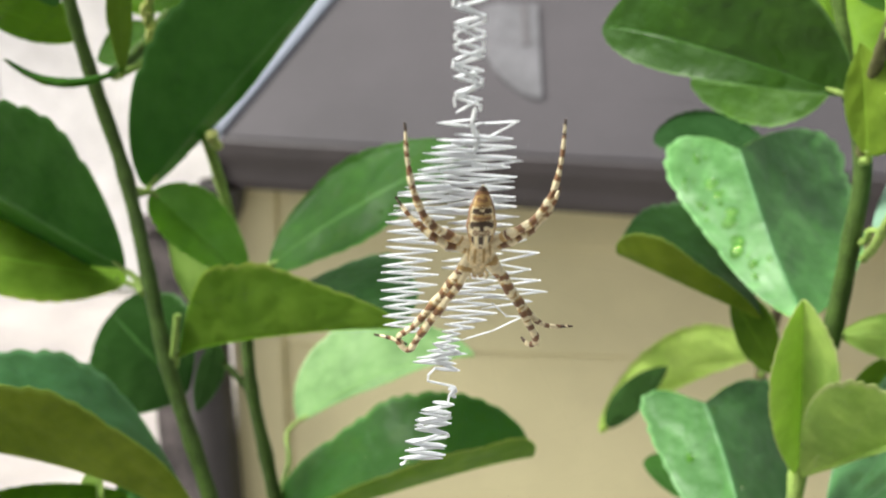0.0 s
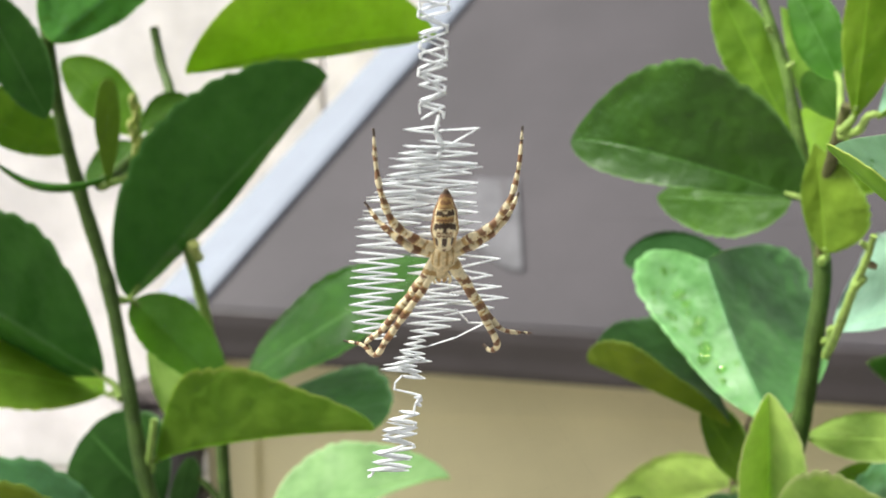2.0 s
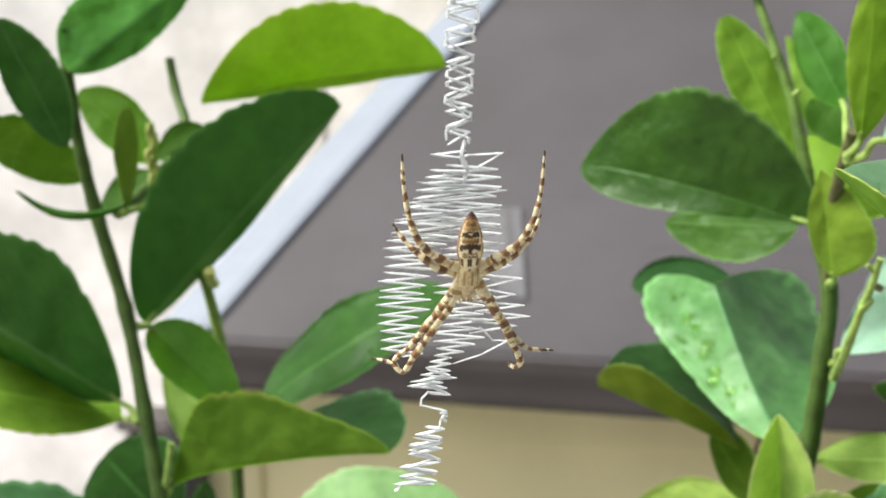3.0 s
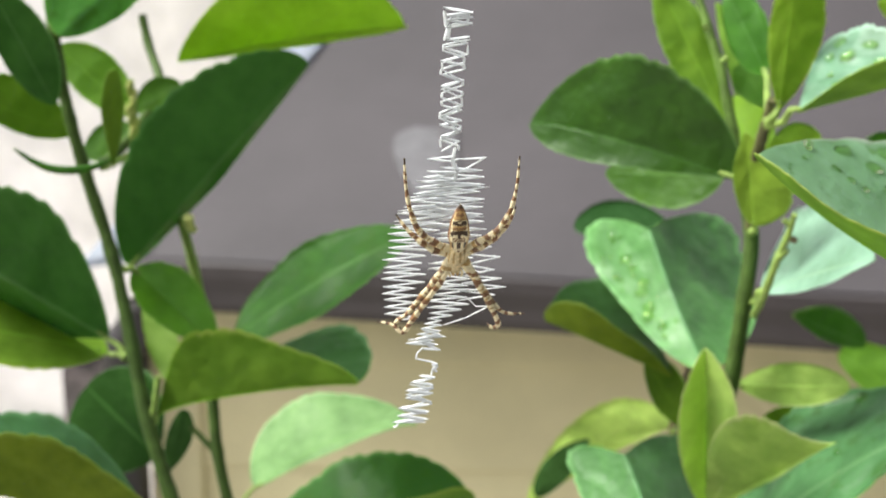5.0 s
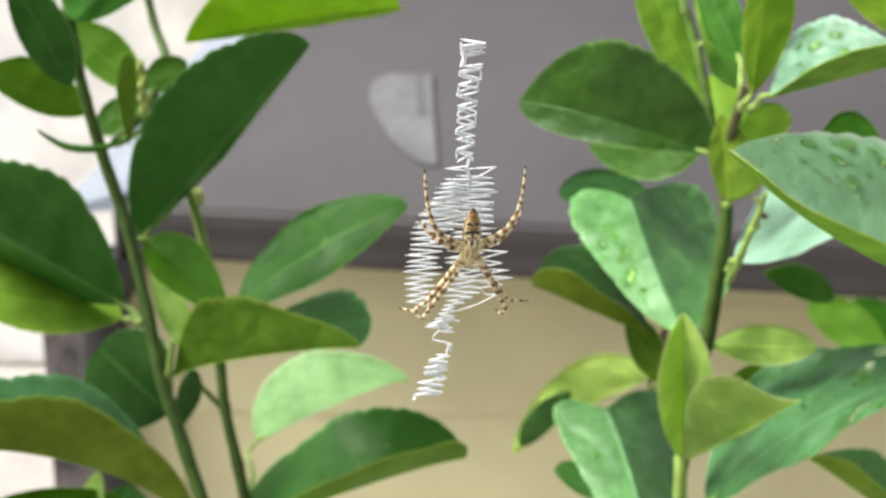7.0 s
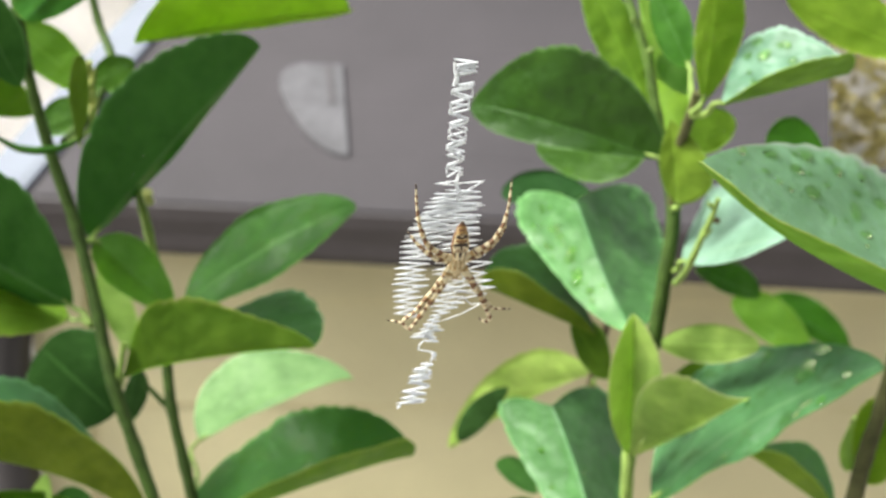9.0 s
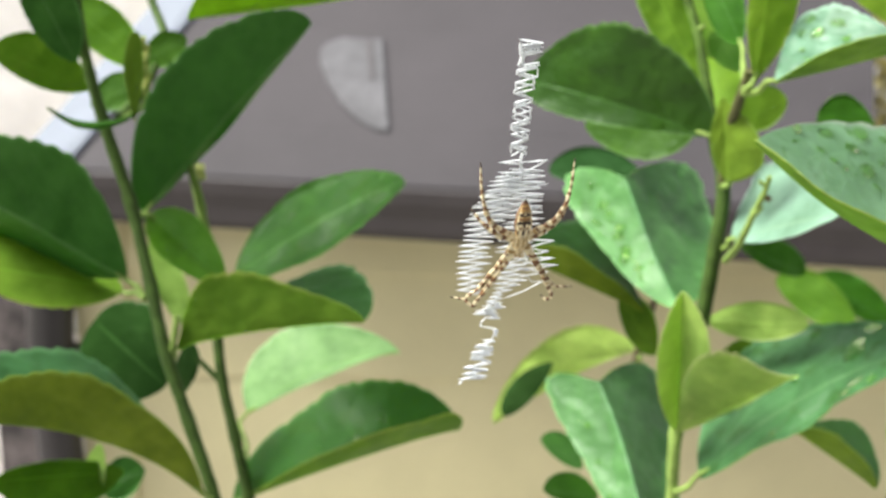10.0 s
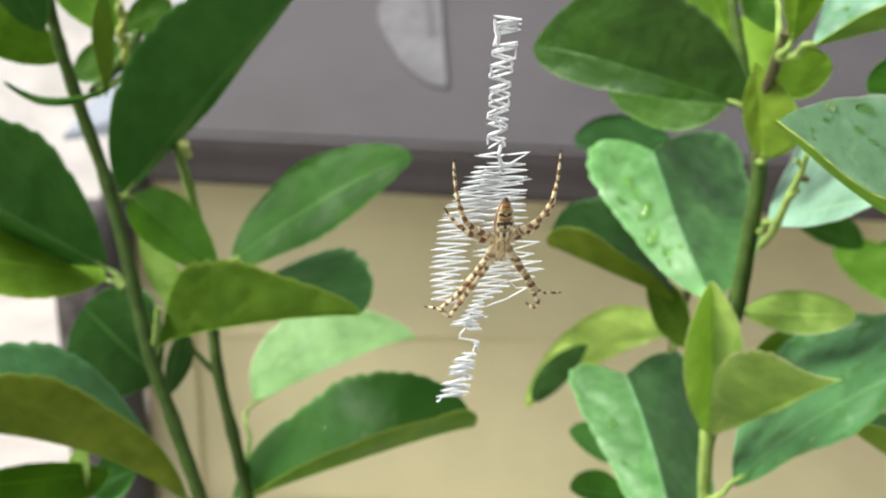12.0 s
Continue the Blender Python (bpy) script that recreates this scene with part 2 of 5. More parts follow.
BLOCKER = plain("light_blocker_stain", (0.060, 0.054, 0.040), 0.85, 3.0, 0.35, fine=40.0)
SOIL = plain("lawn", (0.12, 0.13, 0.055), 0.95, 2.0, 0.4, fine=30.0, relief=0.6, depth=0.02)
PATIO = plain("worn_patio_concrete", (0.37, 0.345, 0.32), 0.9, 1.5, 0.25, fine=40.0, relief=0.4, depth=0.004)
PAVING = plain("pale_concrete", (0.37, 0.34, 0.325), 0.9, 1.5, 0.2, fine=40.0, relief=0.4, depth=0.004)


# ---- building helpers ----
def part(name, bm, material, parent=None, label="", smooth=False):
    """Links a bmesh as one mesh object under a thing or a part."""
    me = bpy.data.meshes.new(name)
    bm.normal_update()
    bm.to_mesh(me)
    bm.free()
    for m in material if isinstance(material, (list, tuple)) else [material]:
        me.materials.append(m)
    if smooth:
        me.polygons.foreach_set("use_smooth", [True] * len(me.polygons))
    ob = new(name, me)
    if parent is not None:
        ob.parent = parent
        ob.matrix_parent_inverse = parent.matrix_world.inverted()
    if label:
        ob["label"] = label
    return ob


def empty(name, place, label, category, group=""):
    ob = new(name)
    ob.location = place
    ob.empty_display_size = 0.05
    bpy.context.view_layer.update()
    return tagged(ob, label, category, group)


def smooth_line(points, steps):
    """A curve through points that keeps its bends short where the points lie close."""
    pts = [Vector(p) for p in points]
    gaps = [max(1e-6, (pts[i + 1] - pts[i]).length) for i in range(len(pts) - 1)]
    way = []
    for i in range(len(pts)):
        if i in (0, len(pts) - 1):
            k = 0 if i == 0 else i - 1
            way.append((pts[k + 1] - pts[k]) / gaps[k])
        else:
            d0, d1 = (pts[i] - pts[i - 1]) / gaps[i - 1], (pts[i + 1] - pts[i]) / gaps[i]
            way.append((d0 * gaps[i] + d1 * gaps[i - 1]) / (gaps[i] + gaps[i - 1]))
    out = []
    for i, h in enumerate(gaps):
        for k in range(steps):
            t = k / steps
            t2, t3 = t * t, t ** 3
            out.append(pts[i] * (2 * t3 - 3 * t2 + 1) + way[i] * (h * (t3 - 2 * t2 + t)) + pts[i + 1] * (3 * t2 - 2 * t3) + way[i + 1] * (h * (t3 - t2)))
    out.append(pts[-1])
    return out


def tube(bm, line, radii, sides=8, flat=1.0, face_mat=None):
    """A closed tube along line; face_mat(i, k) gives the material of the k-th face of its i-th ring."""
    rings, up = [], Vector((0.3, -0.2, 1)).normalized()
    for i, p in enumerate(line):
        d = (line[min(i + 1, len(line) - 1)] - line[max(i - 1, 0)]).normalized()
        x = d.cross(up)
        if x.length < 1e-3:
            x = d.cross(Vector((1, 0, 0)))
        x.normalize()
        y = d.cross(x).normalized()
        up = x.cross(d).normalized()
        rad = radii[i]
        rings.append([bm.verts.new(p + x * (rad * math.cos(2 * math.pi * k / sides)) + y * (rad * flat * math.sin(2 * math.pi * k / sides))) for k in range(sides)])
    for i in range(len(rings) - 1):
        for k in range(sides):
            f = bm.faces.new((rings[i][k], rings[i][(k + 1) % sides], rings[i + 1][(k + 1) % sides], rings[i + 1][k]))
            f.smooth = True
            if face_mat:
                f.material_index = face_mat(i, k)
    for ring, back in ((rings[0], True), (rings[-1], False)):
        f = bm.faces.new(ring[::-1] if not back else ring)
        if face_mat:
            f.material_index = face_mat(0 if back else len(rings) - 2, 0)


def box(bm, lo, hi, m=Matrix(), bevel=0.0):
    made = bmesh.ops.create_cube(bm, size=1.0)["verts"]
    size, mid = Vector(hi) - Vector(lo), (Vector(hi) + Vector(lo)) / 2
    for v in made:
        v.co = Vector((v.co.x * size.x, v.co.y * size.y, v.co.z * size.z)) + mid
    if bevel:
        edges = {e for v in made for e in v.link_edges}
        made = bmesh.ops.bevel(bm, geom=list(edges), offset=bevel, segments=2, affect="EDGES")["verts"]
        made = list({v for v in bm.verts if v.is_valid and v in set(made)} | {v for v in made})
    return made


# ---- the ground and what closes the place ----
def ground():
    bm = bmesh.new()
    bmesh.ops.create_grid(bm, x_segments=40, y_segments=40, size=400)
    ob = part("ground", bm, SOIL)
    tagged(ob, "mown green lawn round the house and trees", "ground", kind="structure")
    bm = bmesh.new()
    box(bm, (-9.0, -7.0, 0.0), (9.0, 3.3, 0.025), bevel=0.008)
    tagged(part("patio", bm, PATIO), "worn grey concrete patio below the trees", "pavement", kind="structure")
    bm = bmesh.new()
    box(bm, (-9.0, 3.32, 0.0), (-1.75, 8.9, 0.03), bevel=0.008)
    tagged(part("pavement", bm, PAVING), "pale concrete drive beside the house", "pavement", kind="structure")


ground()

# the house stands askew to the view: its own frame runs along the gutter
YAW = math.atan(0.2)
HOUSE = Matrix.Translation((0, 3.5, 0)) @ Matrix.Rotation(-YAW, 4, "Z")
SLOPE = math.tan(radians(35))


# the boarded wall under the eave stands square to the garden, turned against the gutter
WALL = HOUSE @ Matrix.Translation((-1.34, 0.15, 0)) @ Matrix.Rotation(YAW, 4, "Z") @ Matrix.Translation((1.34, -0.15, 0))


def in_house(bm, name, material, parent, label="", smooth=False, frame_of=HOUSE):
    bm.transform(frame_of)
    return part(name, bm, material, parent, label, smooth)


def roof_z(d):
    return 2.225 + SLOPE * d


def house():
    top = empty("house", HOUSE @ Vector((1.2, 1.5, 0)), "tan lap-sided house with mauve roof and dark gutter", "house")
    left, right, wing, back = -1.34, 1.10, 1.75, 5.5
    # walls behind the boards
    bm = bmesh.new()
    box(bm, (left + 0.02, 0.165, 0), (wing, 0.30, 2.16))
    in_house(bm, "wall", SIDING, top, frame_of=WALL)
    bm = bmesh.new()
    for lo, hi in (((left + 0.02, 0.42, 0), (left + 0.16, back, 2.12)), ((right - 0.14, 0.72, 0), (right, back, 2.12)), ((left + 0.02, back, 0), (right, back + 0.14, 2.12))):
        box(bm, lo, hi)
    in_house(bm, "side_wall", SIDING, top)
    # lap boards, each leaning out at its foot
    heights = [2.14, 1.885, 1.532, 0.95]
    while heights[-1] > 0.5:
        heights.append(heights[-1] - 0.34)
    heights.append(0.06)
    for hi, lo in zip(heights, heights[1:]):
        bm = bmesh.new()
        vs = [bm.verts.new(c) for x in (left, wing + 0.01) for c in ((x, 0.160, hi + 0.02), (x, 0.152, hi), (x, 0.1395, lo + 0.004), (x, 0.1425, lo), (x, 0.159, lo))]
        n = len(vs) // 2
        for k in range(n):
            bm.faces.new((vs[k], vs[(k + 1) % n], vs[n + (k + 1) % n], vs[n + k]))
        bm.faces.new(vs[:n][::-1])
        bm.faces.new(vs[n:])
        bmesh.ops.recalc_face_normals(bm, faces=bm.faces[:])
        in_house(bm, "board", SIDING, top, frame_of=WALL)
    bm = bmesh.new()
    box(bm, (left - 0.085, 0.118, 0.05), (left + 0.085, 0.155, 2.10), bevel=0.006)
    box(bm, (left - 0.016, 0.155, 0.05), (left + 0.019, 0.26, 2.10), bevel=0.004)
    in_house(bm, "corner_board", SIDING, top, frame_of=WALL)
    # gutter: a trough with a rolled lip, closed at its end
    bm = bmesh.new()
    prof = [(0.118, 2.245), (0.118, 2.085), (0.022, 2.085), (0.008, 2.11), (0.004, 2.15), (-0.016, 2.20), (-0.018, 2.238), (-0.006, 2.246), (-0.002, 2.234), (0.006, 2.20), (0.02, 2.12), (0.03, 2.098), (0.108, 2.098), (0.108, 2.245)]
    rows = [[bm.verts.new((x, y, zz)) for y, zz in prof] for x in (-1.36, wing + 0.1)]
    n = len(prof)
    for k in range(n):
        bm.faces.new((rows[0][k], rows[0][(k + 1) % n], rows[1][(k + 1) % n], rows[1][k]))
    bm.faces.new(rows[0][::-1])
    bm.faces.new(rows[1])
    box(bm, (-1.372, -0.014, 2.086), (-1.352, 0.118, 2.240), bevel=0.004)
    bmesh.ops.recalc_face_normals(bm, faces=bm.faces[:])
    in_house(bm, "gutter", GUTTER, top, "dark brown metal gutter")
    bm = bmesh.new()
    box(bm, (-1.34, 0.119, 2.10), (wing + 0.05, 0.149, 2.235), bevel=0.003)
    in_house(bm, "fascia", GUTTER, top)
    # roof slope with a slanting hip on one side, laid in broad courses
    def hip(d):
        return -1.385 + 0.305 * d
    courses = 16
    for k in range(courses):
        d0, d1 = 0.03 + k * 0.19, 0.03 + (k + 1) * 0.19 + 0.02
        bm = bmesh.new()
        a0, a1 = hip(d0), hip(d1)
        end = wing if k < 1 else 1.02
        lo, up = 0.0006, 0.0
        pts = [(a0, d0, roof_z(d0) + lo), (end, d0, roof_z(d0) + lo), (end, d1, roof_z(d1) + up), (a1, d1, roof_z(d1) + up), (a0, d0, roof_z(d0) - 0.006), (end, d0, roof_z(d0) - 0.006), (end, d1, roof_z(d1) - 0.016), (a1, d1, roof_z(d1) - 0.016)]
        v = [bm.verts.new(p) for p in pts]
        for q in ((0, 1, 2, 3), (7, 6, 5, 4), (0, 4, 5, 1), (1, 5, 6, 2), (2, 6, 7, 3), (3, 7, 4, 0)):
            bm.faces.new([v[i] for i in q])
        in_house(bm, "roof_course", ROOF, top)
    # far slope, and the end walls that rise to the ridge
    bm = bmesh.new()
    ridge = roof_z(3.07)
    v = [bm.verts.new(p) for dz in (0.0, -0.02) for p in ((hip(3.07), 3.07, ridge + dz), (1.02, 3.07, ridge + dz), (1.02, 5.8, 2.2 + dz), (hip(3.07), 5.8, 2.2 + dz))]
    for q in ((0, 1, 2, 3), (7, 6, 5, 4), (0, 4, 5, 1), (1, 5, 6, 2), (2, 6, 7, 3), (3, 7, 4, 0)):
        bm.faces.new([v[i] for i in q])
    in_house(bm, "far_slope", ROOF, top)
    for near, far in ((hip(0.3) + 0.03, hip(3.07) + 0.03), (0.96, 0.96)):
        bm = bmesh.new()
        v = [bm.verts.new(p) for dx in (0.0, 0.05) for p in ((near + dx, 0.3, 2.10), (near + dx, 0.3, roof_z(0.3) - 0.03), (far + dx, 3.07, ridge - 0.03), (far + dx, 5.45, 2.30), (far + dx, 5.45, 2.10))]
        bm.faces.new(v[:5][::-1])
        bm.faces.new(v[5:])
        for k in range(5):
            j = (k + 1) % 5
            bm.faces.new((v[k], v[j], v[5 + j], v[5 + k]))
        bmesh.ops.recalc_face_normals(bm, faces=bm.faces[:])
        in_house(bm, "end_wall", SIDING, top)
    # pale metal along the hip, falling away on the far side
    bm = bmesh.new()
    v = []
    for d in (0.03, 3.07):
        z = roof_z(d)
        for dx, dz in ((0.012, 0.022), (-0.02, 0.028), (-0.215, -0.03), (-0.215, -0.05), (-0.02, -0.02), (0.012, -0.01)):
            v.append(bm.verts.new((hip(d) + dx, d, z + dz)))
    for k in range(6):
        bm.faces.new((v[k], v[(k + 1) % 6], v[6 + (k + 1) % 6], v[6 + k]))
    bm.faces.new(v[:6][::-1])
    bm.faces.new(v[6:])
    bmesh.ops.recalc_face_normals(bm, faces=bm.faces[:])
    in_house(bm, "hip_flashing", RAKE, top, "pale blue-grey metal flashing")
    # half-round vent let into the slope
    bm = bmesh.new()
    corner, size = (-0.385, 0.200), 0.335
    lean = -0.118 / 0.345
    rim = [(corner[0], corner[1])]
    for f, wide in ((0.0, 0.16), (0.05, 0.32), (0.14, 0.51), (0.26, 0.67), (0.40, 0.81), (0.55, 0.92), (0.68, 0.98), (0.78, 1.0), (0.88, 0.96), (0.95, 0.84), (1.0, 0.64)):
        rim.append((corner[0] + lean * size * f - 0.215 * wide, corner[1] + size * f))
    rim.append((corner[0] + lean * size, corner[1] + size))
    up = [bm.verts.new((x, d, roof_z(d) + 0.014)) for x, d in rim]
    down = [bm.verts.new((x, d, roof_z(d) - 0.01)) for x, d in rim]
    bm.faces.new(up)
    bm.faces.new(down[::-1])
    for k in range(len(rim)):
        j = (k + 1) % len(rim)
        bm.faces.new((up[k], down[k], down[j], up[j]))
    bmesh.ops.recalc_face_normals(bm, faces=bm.faces[:])
    vent = in_house(bm, "roof_vent", PANE, top, "pale half-round roof vent")
    bm = bmesh.new()
    v = []
    for x, d in ((-0.556, 0.525), (-0.533, 0.525), (-0.478, 0.375), (-0.497, 0.375)):
        for dz in (0.016, 0.020):
            v.append(bm.verts.new((x, d, roof_z(d) + dz)))
    for q in ((1, 3, 5, 7), (0, 6, 4, 2), (0, 2, 3, 1), (2, 4, 5, 3), (4, 6, 7, 5), (6, 0, 1, 7)):
        bm.faces.new([v[i] for i in q])
    bmesh.ops.recalc_face_normals(bm, faces=bm.faces[:])
    in_house(bm, "slot", SLOT, vent)
    # downspout: an outlet under the gutter, an offset and a long pipe with straps
    bm = bmesh.new()
    line = smooth_line([(-1.38, 0.04, 2.09), (-1.39, 0.04, 2.03), (-1.44, 0.035, 1.95), (-1.452, 0.03, 1.85), (-1.452, 0.03, 1.0), (-1.452, 0.03, 0.0)], 6)
    tube(bm, line, [0.074] * len(line), 16)
    for z in (1.62, 0.7):
        tube(bm, [Vector((-1.452, 0.03, z)), Vector((-1.452, 0.03, z + 0.035))], [0.080, 0.080], 16)
    in_house(bm, "downspout", PIPE, top, "dark brown downspout at the corner", True)
    return top


house()


def corner_post():
    """A stout weathered post beside the downspout and capped."""
    top = empty("wooden_post", HOUSE @ Vector((-1.70, 0.22, 0)), "weathered dark brown wooden post beside the downspout", "post")
    bm = bmesh.new()
    box(bm, (-1.735, 0.09, 0.0), (-1.545, 0.28, 1.90), bevel=0.02)
    in_house(bm, "shaft", WEATHERED, top)
    bm = bmesh.new()
    box(bm, (-1.75, 0.075, 1.90), (-1.53, 0.295, 1.94), bevel=0.01)
    in_house(bm, "cap", WEATHERED, top)


corner_post()


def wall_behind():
    """A plain tall boarded wall, unseen, added behind the camera to block front light."""
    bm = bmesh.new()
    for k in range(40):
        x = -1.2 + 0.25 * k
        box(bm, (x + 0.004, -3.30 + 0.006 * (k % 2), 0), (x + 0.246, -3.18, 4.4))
    tagged(part("wall_behind", bm, BLOCKER), "unseen dark board wall added behind the camera to block light", "wall", kind="structure")


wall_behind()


def far_wall():
    """A pale stuccoed wall across the drive, capped, in long bays."""
    top = empty("garden_wall", (-4.5, 9.2, 0), "tall pale pinkish stucco wall beyond the drive", "wall")
    for k in range(9):
        bm = bmesh.new()
        x0 = -10.0 + k * 2.6
        box(bm, (x0 + 0.01, 9.0, 0), (x0 + 2.59, 9.22, 6.4), bevel=0.02)
        part("panel", bm, STUCCO, top)
    bm = bmesh.new()
    box(bm, (-10.1, 8.94, 6.40), (13.5, 9.28, 6.52), bevel=0.02)
    part("coping", bm, STUCCO, top)


far_wall()


def far_tree():
    """A tree turning yellow behind the house: trunk, limbs and a crown of many small leaves."""
    rng = random.Random(21)
    foot = Vector((3.3, 7.5, 0))
    top = empty("yellowing_tree", foot, "yellow-green leafy tree standing behind the house", "tree")
    bm = bmesh.new()
    line = smooth_line([foot - Vector((0, 0, 0.05)), foot + Vector((0.1, 0, 1.2)), foot + Vector((0.0, 0.1, 2.6)), foot + Vector((0.1, 0, 4.2))], 5)
    tube(bm, line, [0.16 - 0.1 * k / len(line) for k in range(len(line))], 10)
    tips = []
    for k in range(16):
        a, h = k * 2.4, 0.9 + 0.19 * k
        s0 = foot + Vector((0.05, 0.03, h))
        e = s0 + Vector((math.cos(a) * rng.uniform(0.7, 1.25), math.sin(a) * rng.uniform(0.5, 0.9), rng.uniform(0.3, 0.9)))
        tube(bm, smooth_line([s0, s0.lerp(e, 0.5) + Vector((0, 0, 0.1)), e], 4), [0.05 - 0.004 * i for i in range(9)], 6)
        tips += [s0.lerp(e, f) for f in (0.5, 0.8, 1.0)]
    part("trunk", bm, BARK, top)
    bm = bmesh.new()
    for _ in range(5200):
        c = rng.choice(tips) + Vector((rng.gauss(0, 0.32), rng.gauss(0, 0.32), rng.gauss(0, 0.26)))
        d = Vector((rng.uniform(-1, 1), rng.uniform(-1, 1), rng.uniform(-1, 0.4))).normalized()
        x = d.orthogonal().normalized() * 0.036
        n = d.cross(x).normalized() * 0.006
        ln = rng.uniform(0.10, 0.17)
        v = [bm.verts.new(p) for p in (c, c + d * ln * 0.5 + x + n, c + d * ln, c + d * ln * 0.5 - x + n)]
        bm.faces.new(v[:3])
        bm.faces.new((v[0], v[2], v[3]))
    part("crown", bm, YELLOWED, top)


far_tree()


# ---- the two citrus trees ----
def tree(place, label):
    return empty("lemon_tree", place, label, "citrus tree", "citrus trees")


left_shrub = tree((-0.20, 0.30, 0), "young lemon tree with dark leaves and green stems")
right_shrub = tree((0.12, 0.30, 0), "young lemon tree with wet, two-toned leaves")


def stem(plant, points, r0, r1, root=False, bark="stem"):
    """A tapered, slightly knobbly stem; a root stem runs on down to the ground."""
    pts = [Vector(p) for p in points]
    radii_at = [r0 + (r1 - r0) * k / (len(pts) - 1) for k in range(len(pts))]
    if root:
        foot = plant.matrix_world.translation
        last = pts[-1]
        for k, (f, rr) in enumerate(((0.10, 1.12), (0.35, 1.7), (0.65, 2.3), (1.0, 3.0))):
            p = last.lerp(Vector((foot.x + (last.x - foot.x) * 0.25, foot.y + (last.y - foot.y) * 0.25, 0.0)), f)
            pts.append(p + Vector((0.03 * math.sin(5 * f), 0.02 * math.sin(7 * f), 0)) * (f * (1 - f)))
            radii_at.append(r1 * rr)
    steps = 6
    line = smooth_line(pts, steps)
    rng = random.Random(len(points) * 31 + round(points[0][0] * 1e4))
    radii = []
    for i in range(len(line)):
        k, f = divmod(i, steps)
        a = radii_at[min(k, len(radii_at) - 1)]
        b = radii_at[min(k + 1, len(radii_at) - 1)]
        radii.append((a + (b - a) * f / steps) * (1 + rng.uniform(-0.06, 0.06) + (0.12 if f == 0 and 0 < k < len(points) - 1 else 0.0)))
    bm = bmesh.new()
    tube(bm, line, radii, 10)
    return part("stem", bm, BARKS[bark], plant)


leaf_count = [0]


def leaf(plant, kind, base, tip, a, b, bend=(0, 0, 0), widest=0.5, stalk=None, blunt=0.55, foot=0.70, wavy=1.0):
    """A citrus leaf from base to tip. a, b: the reach of its two halves at the widest place; the upper face looks along b x (tip - base).
    Returns the object and a function giving place and normal on its upper face."""
    base, tip, a, b, bend = (Vector(v) for v in (base, tip, a, b, bend))
    leaf_count[0] += 1
    rng = random.Random(leaf_count[0])
    fwd = tip - base
    length = fwd.length
    up = (b - a).cross(fwd).normalized()
    wide_a, wide_b = widest if isinstance(widest, tuple) else (widest, widest)
    power_a, power_b = math.log(0.5) / math.log(wide_a), math.log(0.5) / math.log(wide_b)
    ns, nr = 46, 5
    wave, wave2, teeth = rng.uniform(0, 6.28), rng.uniform(0, 6.28), rng.uniform(11, 15)
    sag = rng.uniform(0.015, 0.04)

    def width(s, r):
        power, broad = (power_b, wide_b) if r > 0 else (power_a, wide_a)
        w = max(0.0, math.sin(math.pi * max(1e-4, min(1.0, s)) ** power)) ** (foot if s < broad else blunt)
        notch = (s * teeth + wave / 6.28) % 1.0
        return w * (1 - 0.06 * (1 - notch) ** 2 * (1 if 0.25 < s < 0.985 else 0))

    def at(s, r):
        """r from -1 (edge of half a) to 1 (edge of half b)."""
        side = b if r > 0 else a
        q = abs(r)
        p = base + fwd * s + bend * (4 * s * (1 - s))
        w = width(s, r)
        p = p + side * (q * w)
        half = side.length
        cup = 0.10 * half * (q * q - 0.8 * q)
        ripple = 0.035 * half * q * q * math.sin(s * 9 + wave + (2 if r > 0 else 0)) + 0.012 * length * math.sin(s * 5 + wave2) * q
        ripple += wavy * 0.007 * length * math.sin(13 * s + wave + 2.2 * r) * math.sin(3.4 * r + wave2 + 5 * s) * min(1.0, 2.5 * q)
        return p + up * (cup * w + ripple * w - sag * length * (2 * s - 1) ** 4 * 0.5)

    def on(s, r):
        e = 0.01
        p = at(s, r)
        n = (at(s, min(1, r + e)) - at(s, r - e)).cross(at(s + e, r) - at(s - e, r)).normalized()
        return p, (n if n.dot(up) > 0 else -n)

    bm = bmesh.new()
    uv = bm.loops.layers.uv.new("UVMap")
    cols = [k / nr for k in range(-nr, nr + 1)]
    rows = [0.004 + 0.992 * (0.5 - 0.5 * math.cos(math.pi * k / ns)) * 0.6 + 0.992 * (k / ns) * 0.4 for k in range(ns + 1)]
    thick = 0.00044
    grids = []
    for layer in (0, 1):
        g = []
        for s in rows:
            row = []
            for r in cols:
                p, n = on(s, r)
                t = thick * (1 - 0.45 * abs(r)) + (0.0004 * (1 - s * 0.7) if abs(r) < 0.01 and layer else 0)
                row.append(bm.verts.new(p - n * (0 if layer == 0 else t)))
            g.append(row)
        grids.append(g)
    # a leaf folded hard along its midrib keeps a crease there
    creased = a.angle(-b) > radians(24)
    for layer, g in enumerate(grids):
        for i in range(ns):
            for j in range(2 * nr):
                quad = (g[i][j], g[i][j + 1], g[i + 1][j + 1], g[i + 1][j])
                f = bm.faces.new(quad if layer == 0 else quad[::-1])
                f.material_index, f.smooth = layer, True
                where = ((i, j), (i, j + 1), (i + 1, j + 1), (i + 1, j))
                for loop, (ii, jj) in zip(f.loops, where if layer == 0 else where[::-1]):
                    loop[uv].uv = (0.5 + 0.5 * cols[jj], rows[ii])
    if creased:
        for g in grids:
            for i in range(ns):
                e = bm.edges.get((g[i][nr], g[i + 1][nr]))
                e.smooth = False
